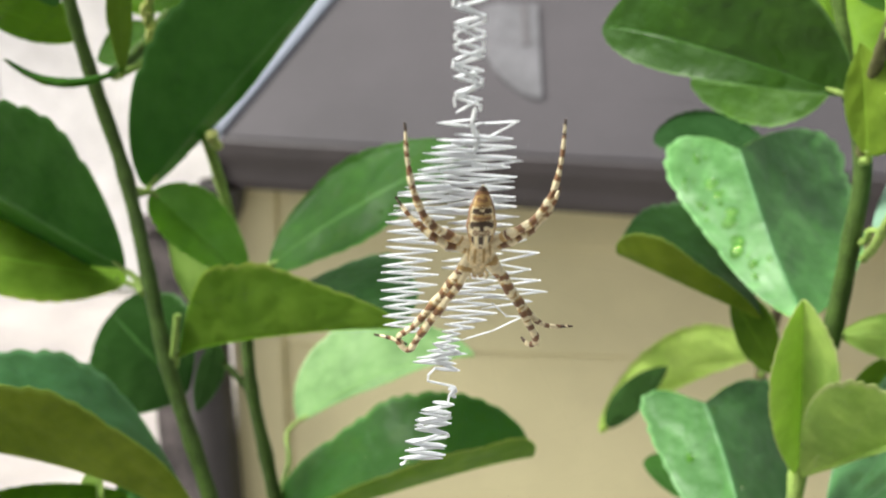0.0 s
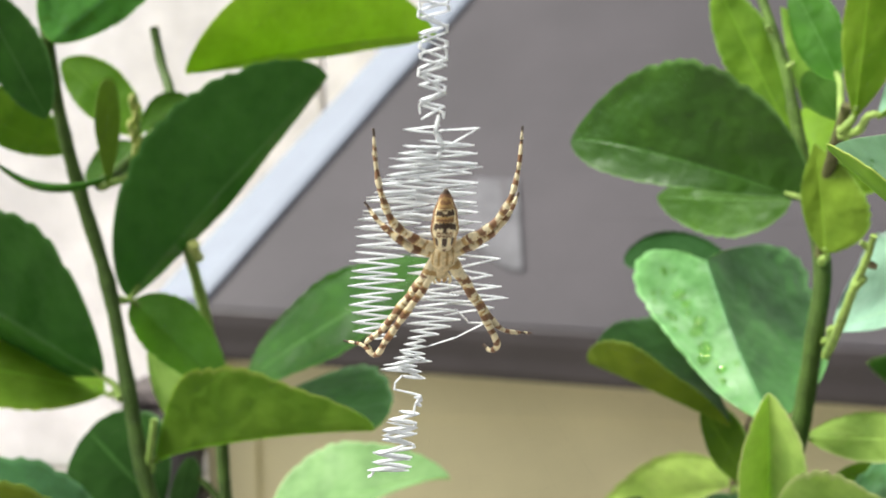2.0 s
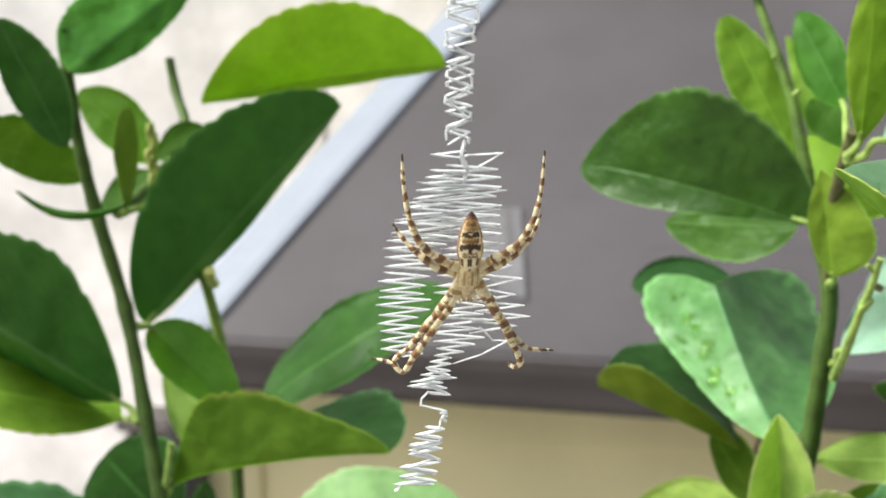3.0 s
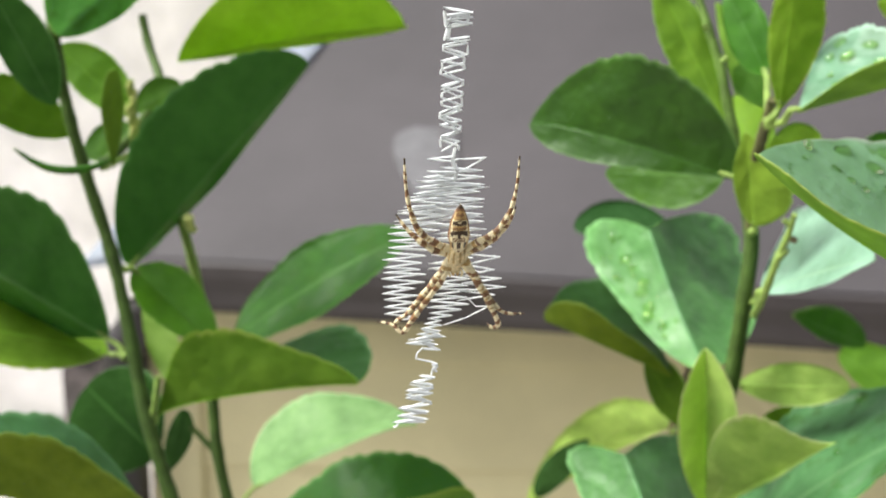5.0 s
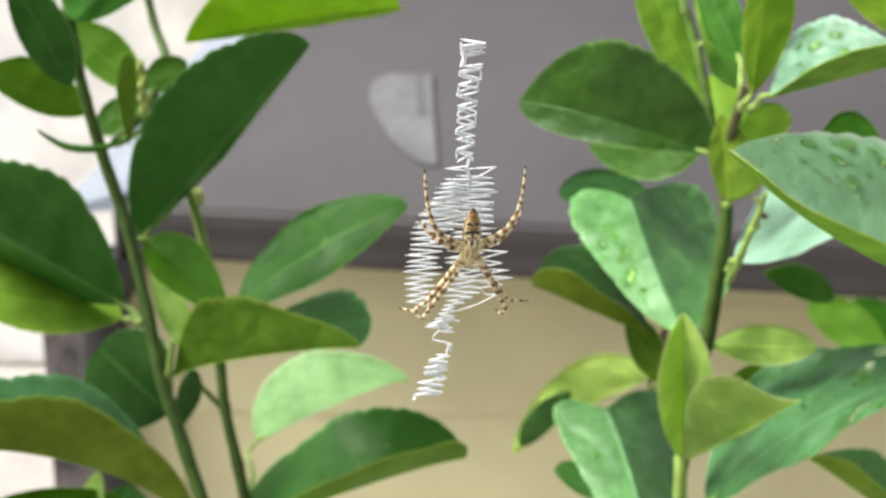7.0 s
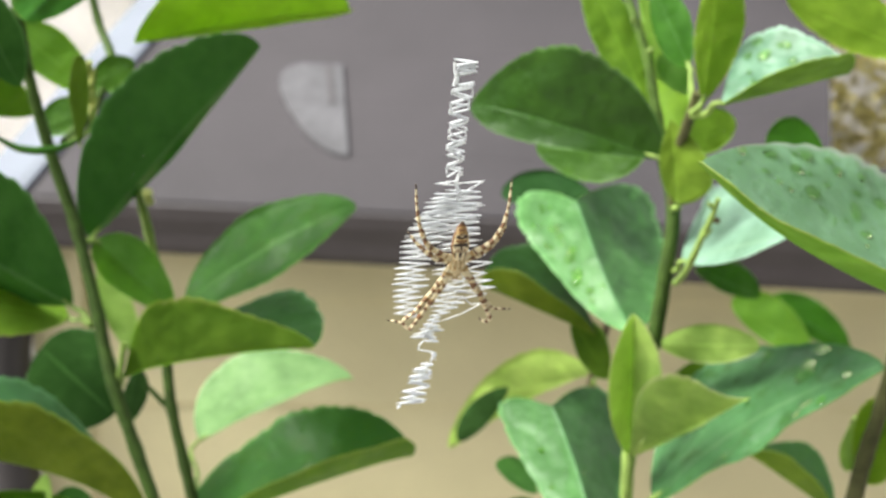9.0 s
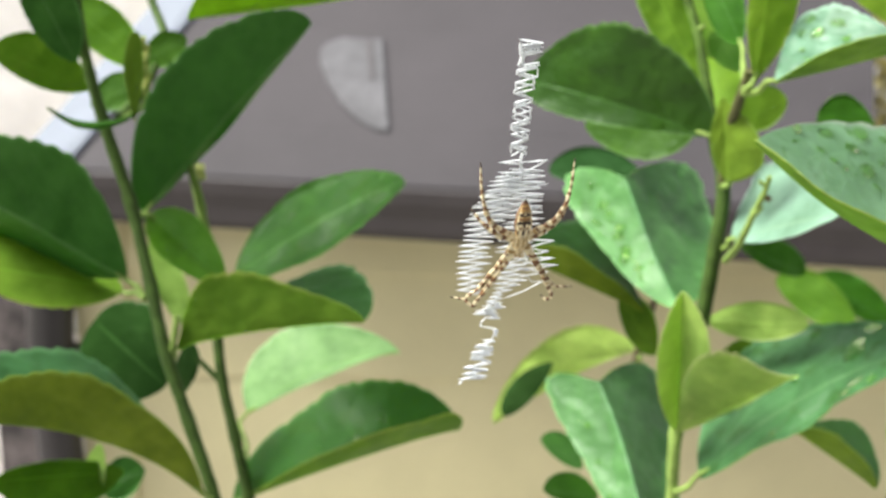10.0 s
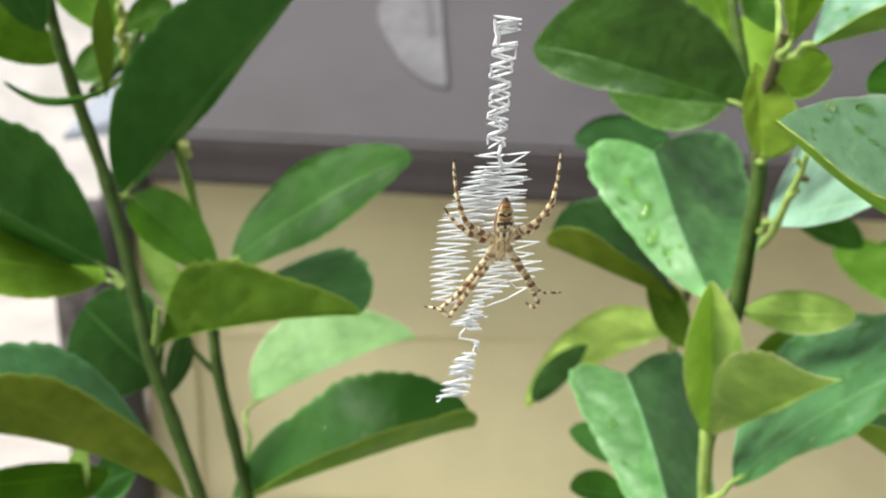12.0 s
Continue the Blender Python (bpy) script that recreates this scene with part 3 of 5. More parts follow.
    ring = [(i, 0) for i in range(ns + 1)] + [(ns, j) for j in range(1, 2 * nr + 1)] + [(i, 2 * nr) for i in range(ns - 1, -1, -1)] + [(0, j) for j in range(2 * nr - 1, 0, -1)]
    for k in range(len(ring)):
        (i, j), (p, q) = ring[k], ring[(k + 1) % len(ring)]
        f = bm.faces.new((grids[0][i][j], grids[1][i][j], grids[1][p][q], grids[0][p][q]))
        f.material_index = 1
    if stalk is not None:
        s0 = Vector(stalk)
        mid = s0.lerp(base, 0.5) - up * 0.0015
        line = smooth_line([s0, mid, base, at(0.06, 0) - up * 0.0004], 4)
        first = len(bm.faces)
        tube(bm, line, [0.0013 - 0.0006 * k / len(line) for k in range(len(line))], 8)
        bm.faces.ensure_lookup_table()
        for f in bm.faces[first:]:
            f.material_index = 2
    ob = part("leaf", bm, [*LEAF[kind], YOUNG_STEM], plant)
    return ob, on


def bead(made, s, r, size, long, turn, seed):
    """One bead of rain on the upper face of a leaf: flat, drawn out, with an uneven outline."""
    ob, on = made
    rng = random.Random(seed)
    p, n = on(s, r)
    x = (on(s + 0.02, r)[0] - p).normalized()
    x.rotate(Matrix.Rotation(turn, 3, n))
    y = n.cross(x)
    squash, wave, lobe = rng.uniform(0.55, 0.75), rng.uniform(0, 6.28), rng.uniform(0.05, 0.16)
    bm = bmesh.new()
    bmesh.ops.create_uvsphere(bm, u_segments=18, v_segments=10, radius=1.0)
    for v in bm.verts:
        c = v.co.copy()
        a = math.atan2(c.y, c.x)
        wob = 1 + lobe * math.sin(2 * a + wave) + 0.07 * math.sin(3 * a + 2 * wave)
        waist = 1 - 0.30 * math.exp(-(c.x * 2.5 - 0.3) ** 2) if long > 1.8 else 1.0
        v.co = p + size * (x * (c.x * long * wob) + y * (c.y * wob * waist) + n * ((c.z * squash if c.z > 0 else c.z * 0.06) + 0.05))
    part("water_drop", bm, WATER, ob, smooth=True)
    return p


def drops(made, placed, count, seed, lo, hi, biggest, s_range=(0.12, 0.95)):
    """The large beads of a leaf, each at its place, and small ones scattered between them."""
    rng = random.Random(seed)
    taken = [(bead(made, s, r, size, long, turn, seed * 100 + k), size * long) for k, (s, r, size, long, turn) in enumerate(placed)]
    for k in range(count * 30):
        if len(taken) >= count + len(placed):
            break
        s, r = rng.uniform(*s_range), rng.uniform(lo, hi)
        size = biggest * rng.choice((0.25, 0.3, 0.4, 0.55, 0.75, 1.0))
        p = made[1](s, r)[0]
        if any((p - q).length < (size + other) * 1.2 for q, other in taken):
            continue
        taken.append((bead(made, s, r, size, rng.uniform(1.0, 1.6), rng.uniform(0, 3.1), seed * 1000 + k), size))


# stems of the tree on the downspout side
stem(left_shrub, [(-0.1642, 0.2406, 3.0350), (-0.1620, 0.2396, 3.0103), (-0.1591, 0.2400, 2.9913), (-0.1551, 0.2406, 2.9730), (-0.1463, 0.2385, 2.9439), (-0.1380, 0.2308, 2.9124), (-0.1312, 0.2240, 2.8852), (-0.1229, 0.2184, 2.8621), (-0.1122, 0.2112, 2.8327)], 0.0021, 0.0026, root=True)
stem(left_shrub, [(-0.1437, 0.2980, 2.9744), (-0.1359, 0.2846, 2.9612), (-0.1285, 0.2667, 2.9513), (-0.1268, 0.2727, 2.9341), (-0.1252, 0.2818, 2.9089)], 0.0017, 0.0020, bark='young')
stem(left_shrub, [(-0.1252, 0.2821, 2.9100), (-0.1246, 0.2841, 2.8770), (-0.1220, 0.2788, 2.8559), (-0.1162, 0.2730, 2.8325), (-0.1101, 0.2666, 2.8068)], 0.0022, 0.0027, root=True)
stem(left_shrub, [(-0.1577, 0.3213, 3.0268), (-0.1547, 0.3184, 3.0151), (-0.1464, 0.3047, 3.0009), (-0.1468, 0.2803, 2.9862), (-0.1506, 0.2462, 2.9743)], 0.0017, 0.0022)
stem(left_shrub, [(-0.1329, 0.2808, 2.8653), (-0.1220, 0.2785, 2.8548)], 0.0011, 0.0014)
stem(left_shrub, [(-0.1222, 0.2546, 2.9542), (-0.1226, 0.2560, 2.9520), (-0.1236, 0.2640, 2.9480)], 0.0019, 0.0017, bark='bud')
stem(left_shrub, [(-0.1265, 0.2234, 2.9024), (-0.1277, 0.2234, 2.8945), (-0.1297, 0.2246, 2.8873)], 0.0012, 0.0012, bark='young')
# a spray of small pale buds behind the narrow leaf
for spot, size in (((-0.1440, 0.262, 3.0035), 0.0013), ((-0.1425, 0.263, 3.0005), 0.0011), ((-0.1430, 0.262, 2.9975), 0.0015), ((-0.1445, 0.261, 2.9950), 0.0012), ((-0.1438, 0.262, 2.9920), 0.0015), ((-0.1424, 0.263, 2.9895), 0.0012), ((-0.1436, 0.262, 2.9866), 0.0014)):
    stem(left_shrub, [spot, (spot[0] - 0.0006, spot[1], spot[2] - 0.0022), (spot[0] - 0.0016, spot[1] + 0.004, spot[2] - 0.0060)], size, 0.0006, bark='bud')
stem(left_shrub, [(-0.1442, 0.2640, 3.0040), (-0.1444, 0.2660, 2.9920), (-0.1452, 0.2670, 2.9800), (-0.1490, 0.2440, 2.9740)], 0.0008, 0.0014, bark='young')
# its leaves
leaf(left_shrub, 'dark', (-0.1442, 0.2501, 2.9357), (-0.0777, 0.2687, 3.0090), (-0.0179, -0.0104, 0.0250), (-0.0082, 0.0098, -0.0119), bend=(-0.0014, 0.0019, 0.0000), widest=(0.47, 0.46), blunt=0.52, foot=0.64, stalk=(-0.1437, 0.2370, 2.9376))
leaf(left_shrub, 'dark', (-0.1501, 0.2405, 2.9113), (-0.2091, 0.2192, 2.9561), (-0.0239, 0.0411, -0.0182), (0.0124, -0.0064, 0.0343), stalk=(-0.1406, 0.2313, 2.9066))
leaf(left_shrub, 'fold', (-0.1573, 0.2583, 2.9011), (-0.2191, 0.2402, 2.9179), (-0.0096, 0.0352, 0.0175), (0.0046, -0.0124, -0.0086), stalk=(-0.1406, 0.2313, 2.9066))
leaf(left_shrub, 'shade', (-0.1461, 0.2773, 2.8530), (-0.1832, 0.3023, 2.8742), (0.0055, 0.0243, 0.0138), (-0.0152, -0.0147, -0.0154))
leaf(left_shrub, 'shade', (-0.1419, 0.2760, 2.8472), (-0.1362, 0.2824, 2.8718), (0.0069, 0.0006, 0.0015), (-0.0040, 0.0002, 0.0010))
leaf(left_shrub, 'sapling', (-0.1409, 0.2470, 2.9359), (-0.1145, 0.2600, 2.9030), (0.0014, 0.0131, 0.0108), (-0.0118, -0.0008, -0.0017), stalk=(-0.1437, 0.2370, 2.9376))
leaf(left_shrub, 'young', (-0.1540, 0.2927, 2.9144), (-0.1355, 0.2840, 2.8781), (0.0036, 0.0023, 0.0088), (-0.0049, -0.0015, -0.0053))
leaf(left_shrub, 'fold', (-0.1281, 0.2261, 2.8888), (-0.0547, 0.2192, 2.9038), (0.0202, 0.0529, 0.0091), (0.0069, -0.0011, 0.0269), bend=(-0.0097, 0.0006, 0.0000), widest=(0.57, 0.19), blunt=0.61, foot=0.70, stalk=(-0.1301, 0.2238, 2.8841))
leaf_e = leaf(left_shrub, 'damp', (-0.1183, 0.2921, 2.8982), (-0.0448, 0.2934, 2.9425), (-0.0108, 0.0241, 0.0102), (0.0070, -0.0144, -0.0069), bend=(-0.0026, -0.0000, 0.0007), widest=(0.49, 0.47), blunt=0.53, foot=0.69, stalk=(-0.1237, 0.2835, 2.8948))
leaf(left_shrub, 'fresh', (-0.1238, 0.3405, 2.8170), (-0.0510, 0.3517, 2.8453), (-0.0162, 0.0298, 0.0129), (0.0068, -0.0043, 0.0005), bend=(0.0005, -0.0036, 0.0081), widest=(0.36, 0.48), blunt=0.51, foot=0.69, stalk=(-0.1125, 0.2700, 2.8150))
leaf_h = leaf(left_shrub, 'wet', (-0.1185, 0.2716, 2.8031), (-0.0202, 0.2744, 2.8387), (-0.0106, 0.0325, 0.0184), (0.0085, -0.0135, 0.0165), bend=(0.0075, -0.0130, 0.0091), widest=(0.44, 0.55), blunt=0.40, foot=0.71, stalk=(-0.1093, 0.2663, 2.8056), wavy=1.6)
leaf(left_shrub, 'hem', (-0.1139, 0.2024, 2.8391), (-0.1954, 0.1598, 2.8834), (0.0006, -0.0124, 0.0285), (-0.0267, 0.0542, 0.0130), bend=(0.0068, -0.0025, 0.0096), widest=(0.33, 0.5), stalk=(-0.1126, 0.2112, 2.8327))
leaf(left_shrub, 'mid', (-0.1565, 0.2404, 2.8307), (-0.1913, 0.1919, 2.8467), (-0.0007, 0.0015, 0.0060), (0.0017, -0.0034, -0.0137))
leaf(left_shrub, 'young', (-0.1655, 0.2278, 2.8228), (-0.1626, 0.2335, 2.8450), (-0.0061, -0.0005, -0.0013), (0.0038, -0.0002, -0.0013))
leaf(left_shrub, 'dark', (-0.1522, 0.2590, 2.8225), (-0.1709, 0.2566, 2.8150), (0.0012, -0.0021, -0.0083), (-0.0019, 0.0023, 0.0092))
leaf(left_shrub, 'dark', (-0.1629, 0.2361, 2.9968), (-0.1767, 0.2203, 3.0378), (-0.0065, -0.0016, -0.0055), (0.0098, 0.0014, 0.0045))
leaf(left_shrub, 'mid', (-0.1620, 0.2487, 2.9854), (-0.1930, 0.2311, 3.0010), (0.0018, 0.0034, 0.0133), (-0.0001, -0.0016, -0.0065))
leaf(left_shrub, 'lime', (-0.1860, 0.3000, 3.0150), (-0.1540, 0.2950, 2.9885), (0.0075, 0.0020, 0.0085), (-0.0045, -0.0020, -0.0070), widest=(0.45, 0.45))
leaf(left_shrub, 'sprig', (-0.1760, 0.2920, 2.9722), (-0.1520, 0.2900, 2.9830), (-0.0030, 0.0030, 0.0075), (0.0030, -0.0020, -0.0060), widest=(0.5, 0.5))
leaf(left_shrub, 'sprig', (-0.1510, 0.2850, 2.9910), (-0.1335, 0.2900, 3.0010), (-0.0040, 0.0010, 0.0060), (0.0030, -0.0010, -0.0060), widest=(0.55, 0.5))
leaf(left_shrub, 'sprig', (-0.1400, 0.2270, 2.9758), (-0.1376, 0.2250, 3.0098), (0.0028, 0.0040, -0.0004), (-0.0026, -0.0030, 0.0002), widest=(0.6, 0.6), blunt=0.35)
leaf(left_shrub, 'mid', (-0.1375, 0.2275, 2.9800), (-0.1620, 0.1980, 2.9862), (0.0000, 0.0046, -0.0022), (-0.0004, 0.0053, 0.0006), bend=(-0.0013, -0.0062, -0.0052))
leaf(left_shrub, 'wet', (-0.1580, 0.2313, 3.0213), (-0.1290, 0.2710, 3.0544), (-0.0189, -0.0019, 0.0076), (0.0041, -0.0005, -0.0087))
leaf(left_shrub, 'lime', (-0.1285, 0.2712, 3.0110), (-0.0450, 0.2851, 3.0237), (0.0118, 0.0015, -0.0029), (-0.0030, -0.0189, 0.0239), bend=(0.0019, -0.0003, 0.0013), widest=(0.55, 0.52), blunt=0.56, foot=0.70)
# stems of the other tree
stem(right_shrub, [(0.0572, 0.2450, 3.0397), (0.0635, 0.2370, 3.0201), (0.0669, 0.2340, 3.0094), (0.0689, 0.2310, 2.9986), (0.0709, 0.2280, 2.9879), (0.0731, 0.2250, 2.9735)], 0.0014, 0.0021, bark='fresh')
stem(right_shrub, [(0.0729, 0.2252, 2.9750), (0.0731, 0.2250, 2.9735), (0.0771, 0.2219, 2.9552), (0.0754, 0.2214, 2.9329), (0.0726, 0.2233, 2.9083), (0.0675, 0.2235, 2.8813)], 0.0021, 0.0031)
stem(right_shrub, [(0.0680, 0.2235, 2.8835), (0.0675, 0.2235, 2.8813), (0.0645, 0.2227, 2.8586), (0.0645, 0.2255, 2.8291)], 0.0029, 0.0024, root=True, bark='young')
stem(right_shrub, [(0.0778, 0.1874, 3.0018), (0.0759, 0.1945, 2.9894), (0.0753, 0.2069, 2.9775), (0.0771, 0.2222, 2.9562)], 0.0015, 0.0022, bark='brown')
stem(right_shrub, [(0.0665, 0.2338, 3.0104), (0.0690, 0.2330, 3.0122)], 0.0011, 0.0008, bark='young')
stem(right_shrub, [(0.0636, 0.2368, 3.0204), (0.0612, 0.2360, 3.0226)], 0.0010, 0.0007, bark='young')
stem(right_shrub, [(0.0774, 0.2105, 2.9305), (0.0765, 0.1738, 2.9487), (0.0784, 0.1661, 2.9590), (0.0800, 0.1626, 2.9650), (0.0811, 0.1591, 2.9717)], 0.0013, 0.0008, bark='young')
stem(right_shrub, [(0.0782, 0.1660, 2.9583), (0.0802, 0.1646, 2.9607)], 0.0013, 0.0009, bark='young')
stem(right_shrub, [(0.0798, 0.1634, 2.9645), (0.0825, 0.1623, 2.9636)], 0.0012, 0.0008, bark='bark')
stem(right_shrub, [(0.0807, 0.1613, 2.9681), (0.0783, 0.1606, 2.9699)], 0.001, 0.0007, bark='young')
stem(right_shrub, [(0.1640, 0.2190, 2.9300), (0.1568, 0.2157, 2.8834), (0.1503, 0.2110, 2.8640), (0.1461, 0.2090, 2.8426)], 0.0026, 0.0036, root=True, bark='brown')
stem(right_shrub, [(0.0743, 0.3188, 2.9103), (0.0643, 0.3293, 2.8715), (0.0613, 0.3427, 2.8435), (0.0636, 0.3149, 2.8152), (0.0706, 0.2516, 2.8093)], 0.002, 0.0024, bark='bark')
# its leaves
leaf(right_shrub, 'olive', (0.0723, 0.2226, 2.9731), (0.0030, 0.2506, 2.9891), (-0.0030, -0.0010, -0.0090), (0.0133, -0.0094, 0.0277), bend=(-0.0085, -0.0006, 0.0047), widest=(0.60, 0.50), blunt=0.60, foot=0.61, stalk=(0.0745, 0.2249, 2.9671))
leaf_c = leaf(right_shrub, 'mint', (0.0652, 0.2252, 2.9065), (0.0465, 0.2726, 2.9489), (-0.0285, 0.0262, 0.0051), (0.0308, 0.0559, 0.0061), bend=(0.0003, 0.0002, -0.0052), widest=(0.74, 0.65), blunt=0.44, foot=0.15, stalk=(0.0715, 0.2230, 2.8995))
leaf(right_shrub, 'young', (0.0651, 0.2230, 2.8594), (0.0609, 0.1978, 2.9230), (0.0082, -0.0176, 0.0079), (-0.0102, -0.0100, 0.0038), widest=(0.5, 0.46), blunt=0.8, stalk=(0.0639, 0.2227, 2.8504))
leaf(right_shrub, 'young', (0.0656, 0.2229, 2.8592), (0.0973, 0.1688, 2.9026), (0.0014, -0.0043, 0.0007), (-0.0054, -0.0252, 0.0341), widest=(0.4, 0.24), blunt=1.35)
leaf_j = leaf(right_shrub, 'mint', (0.0597, 0.2076, 2.7899), (0.0386, 0.2748, 2.8609), (-0.0263, 0.0204, 0.0003), (0.0235, 0.0441, 0.0011), bend=(0.0024, 0.0001, 0.0034), widest=(0.84, 0.75), blunt=0.37, foot=0.20)
leaf_m = leaf(right_shrub, 'dull', (0.0720, 0.2148, 2.8444), (0.1453, 0.1845, 2.9093), (-0.0022, 0.0480, 0.0090), (0.0014, -0.0145, -0.0018), bend=(-0.0035, 0.0010, 0.0045), widest=(0.42, 0.46), blunt=0.54, foot=0.70, stalk=(0.0649, 0.2217, 2.8344), wavy=3)
leaf_f = leaf(right_shrub, 'dew_sheen', (0.1332, 0.0747, 2.9567), (0.0588, 0.0649, 3.0007), (-0.0071, -0.0136, 0.0089), (0.0305, 0.0498, 0.0099), bend=(-0.0110, -0.0099, 0.0002), widest=(0.42, 0.51), blunt=0.58, foot=0.70)
leaf(right_shrub, 'sprig', (0.0759, 0.2027, 2.9609), (0.0719, 0.2020, 2.9911), (0.0110, -0.0100, 0.0030), (-0.0055, 0.0005, -0.0002), widest=(0.34, 0.46), blunt=0.95, stalk=(0.0771, 0.2219, 2.9552))
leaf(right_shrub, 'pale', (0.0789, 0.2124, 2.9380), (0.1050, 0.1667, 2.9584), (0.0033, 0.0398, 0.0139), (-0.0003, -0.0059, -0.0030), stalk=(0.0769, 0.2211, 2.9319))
leaf_x = leaf(right_shrub, 'rinsed_sheen', (0.0829, 0.1751, 3.0000), (0.1209, 0.1659, 3.0116), (0.0087, 0.0190, 0.0209), (0.0072, -0.0217, 0.0125), bend=(-0.0028, 0.0008, -0.0014), widest=(0.24, 0.55), blunt=0.60, foot=0.70, stalk=(0.0769, 0.1905, 2.9938), wavy=1.8)
leaf(right_shrub, 'lime', (0.0795, 0.1861, 2.9989), (0.0828, 0.1874, 3.0415), (0.0114, 0.0010, 0.0023), (-0.0053, -0.0006, 0.0013), bend=(0.0001, 0.0001, 0.0009), widest=(0.51, 0.51), blunt=0.55, foot=0.71, stalk=(0.0764, 0.1877, 2.9951))
leaf(right_shrub, 'mid', (0.0785, 0.2097, 3.0084), (0.0669, 0.2264, 3.0348), (-0.0045, -0.0018, -0.0067), (0.0062, 0.0014, 0.0049), stalk=(0.0772, 0.1914, 2.9975))
leaf(right_shrub, 'mid', (0.0726, 0.2660, 2.9870), (0.0494, 0.2882, 3.0362), (0.0082, 0.0016, 0.0054), (-0.0096, -0.0006, -0.0011))
leaf(right_shrub, 'sapling', (0.0808, 0.2768, 2.9879), (0.0697, 0.2872, 3.0297), (0.0073, 0.0003, 0.0002), (-0.0007, -0.0014, -0.0052))
leaf(right_shrub, 'sapling', (0.0830, 0.2374, 2.9951), (0.0741, 0.2410, 3.0100), (-0.0064, -0.0005, -0.0014), (0.0041, 0.0016, 0.0059))
leaf(right_shrub, 'mid', (0.0801, 0.2322, 2.9749), (0.0731, 0.2582, 2.9966), (0.0100, 0.0019, 0.0065), (-0.0041, -0.0012, -0.0043))
leaf(right_shrub, 'mid', (0.0818, 0.2328, 2.9770), (0.1008, 0.2353, 2.9847), (0.0017, -0.0015, -0.0063), (-0.0014, 0.0023, 0.0091))
leaf(right_shrub, 'sprig', (0.0720, 0.2640, 2.9690), (0.0300, 0.2880, 2.9670), (0.0020, -0.0060, -0.0125), (0.0030, 0.0010, 0.0085))
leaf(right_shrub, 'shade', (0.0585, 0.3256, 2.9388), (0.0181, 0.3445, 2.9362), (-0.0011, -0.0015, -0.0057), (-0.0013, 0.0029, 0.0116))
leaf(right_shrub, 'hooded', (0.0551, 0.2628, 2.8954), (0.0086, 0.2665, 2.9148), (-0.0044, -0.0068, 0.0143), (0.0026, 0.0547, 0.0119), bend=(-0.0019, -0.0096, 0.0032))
leaf(right_shrub, 'olive', (0.0610, 0.2680, 2.8744), (0.0458, 0.2735, 2.8979), (0.0055, 0.0019, 0.0068), (-0.0037, -0.0015, -0.0054))
leaf(right_shrub, 'young', (0.0700, 0.4021, 2.8325), (-0.0051, 0.4749, 2.7620), (-0.0097, -0.0010, 0.0175), (0.0034, 0.0034, -0.0074), bend=(0.0043, 0.0033, 0.0125), stalk=(0.0587, 0.3054, 2.8594))
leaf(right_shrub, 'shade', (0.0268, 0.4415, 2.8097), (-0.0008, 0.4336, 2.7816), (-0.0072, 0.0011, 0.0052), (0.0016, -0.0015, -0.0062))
leaf(right_shrub, 'young', (0.0755, 0.2337, 2.9002), (0.1096, 0.2134, 2.9062), (0.0005, -0.0018, -0.0070), (0.0003, 0.0020, 0.0078), stalk=(0.0723, 0.2244, 2.9047))
leaf(right_shrub, 'mid', (0.0842, 0.2586, 2.8756), (0.1034, 0.2607, 2.8819), (0.0014, -0.0011, -0.0044), (-0.0005, 0.0013, 0.0053))
leaf(right_shrub, 'lime', (0.2291, 0.5808, 2.7871), (0.1796, 0.6065, 2.8124), (-0.0042, -0.0027, -0.0101), (0.0036, 0.0049, 0.0187))
leaf(right_shrub, 'mid', (0.2051, 0.6079, 2.8150), (0.2594, 0.6010, 2.7818), (0.0043, 0.0040, 0.0153), (-0.0112, -0.0013, -0.0037))
leaf(right_shrub, 'mid', (0.1300, 0.4651, 2.8705), (0.1747, 0.5012, 2.8453), (0.0049, 0.0030, 0.0114), (-0.0020, -0.0014, -0.0054))
leaf(right_shrub, 'curled', (0.1269, 0.3000, 2.8305), (0.1641, 0.2950, 2.8050), (0.0166, 0.0275, 0.0033), (0.0003, -0.0125, 0.0124), widest=(0.5, 0.5))
leaf(right_shrub, 'mid', (0.1347, 0.2328, 2.9711), (0.1119, 0.2339, 2.9783), (-0.0015, -0.0011, -0.0040), (0.0004, 0.0032, 0.0125))
leaf(right_shrub, 'lime', (0.1191, 0.2471, 3.0290), (0.1672, 0.2435, 3.0096), (-0.0030, -0.0021, -0.0078), (0.0030, 0.0039, 0.0148))
leaf(right_shrub, 'dark', (0.0374, 0.3393, 2.7923), (0.0172, 0.3514, 2.8015), (-0.0000, -0.0010, -0.0040), (0.0026, 0.0024, 0.0092))
leaf(right_shrub, 'mid', (0.0411, 0.2899, 2.8007), (0.0174, 0.3083, 2.7945), (0.0019, -0.0011, -0.0044), (-0.0008, 0.0024, 0.0096))
leaf(right_shrub, 'young', (0.1568, 0.2500, 2.8640), (0.1560, 0.2480, 2.8424), (0.0040, 0.0010, 0.0000), (-0.0042, 0.0010, -0.0004), widest=(0.6, 0.6), stalk=(0.1550, 0.2200, 2.8700))
leaf(right_shrub, 'lime', (0.1485, 0.2145, 2.8576), (0.1699, 0.2207, 2.8793), (0.0014, -0.0036, -0.0143), (-0.0080, 0.0030, 0.0128))

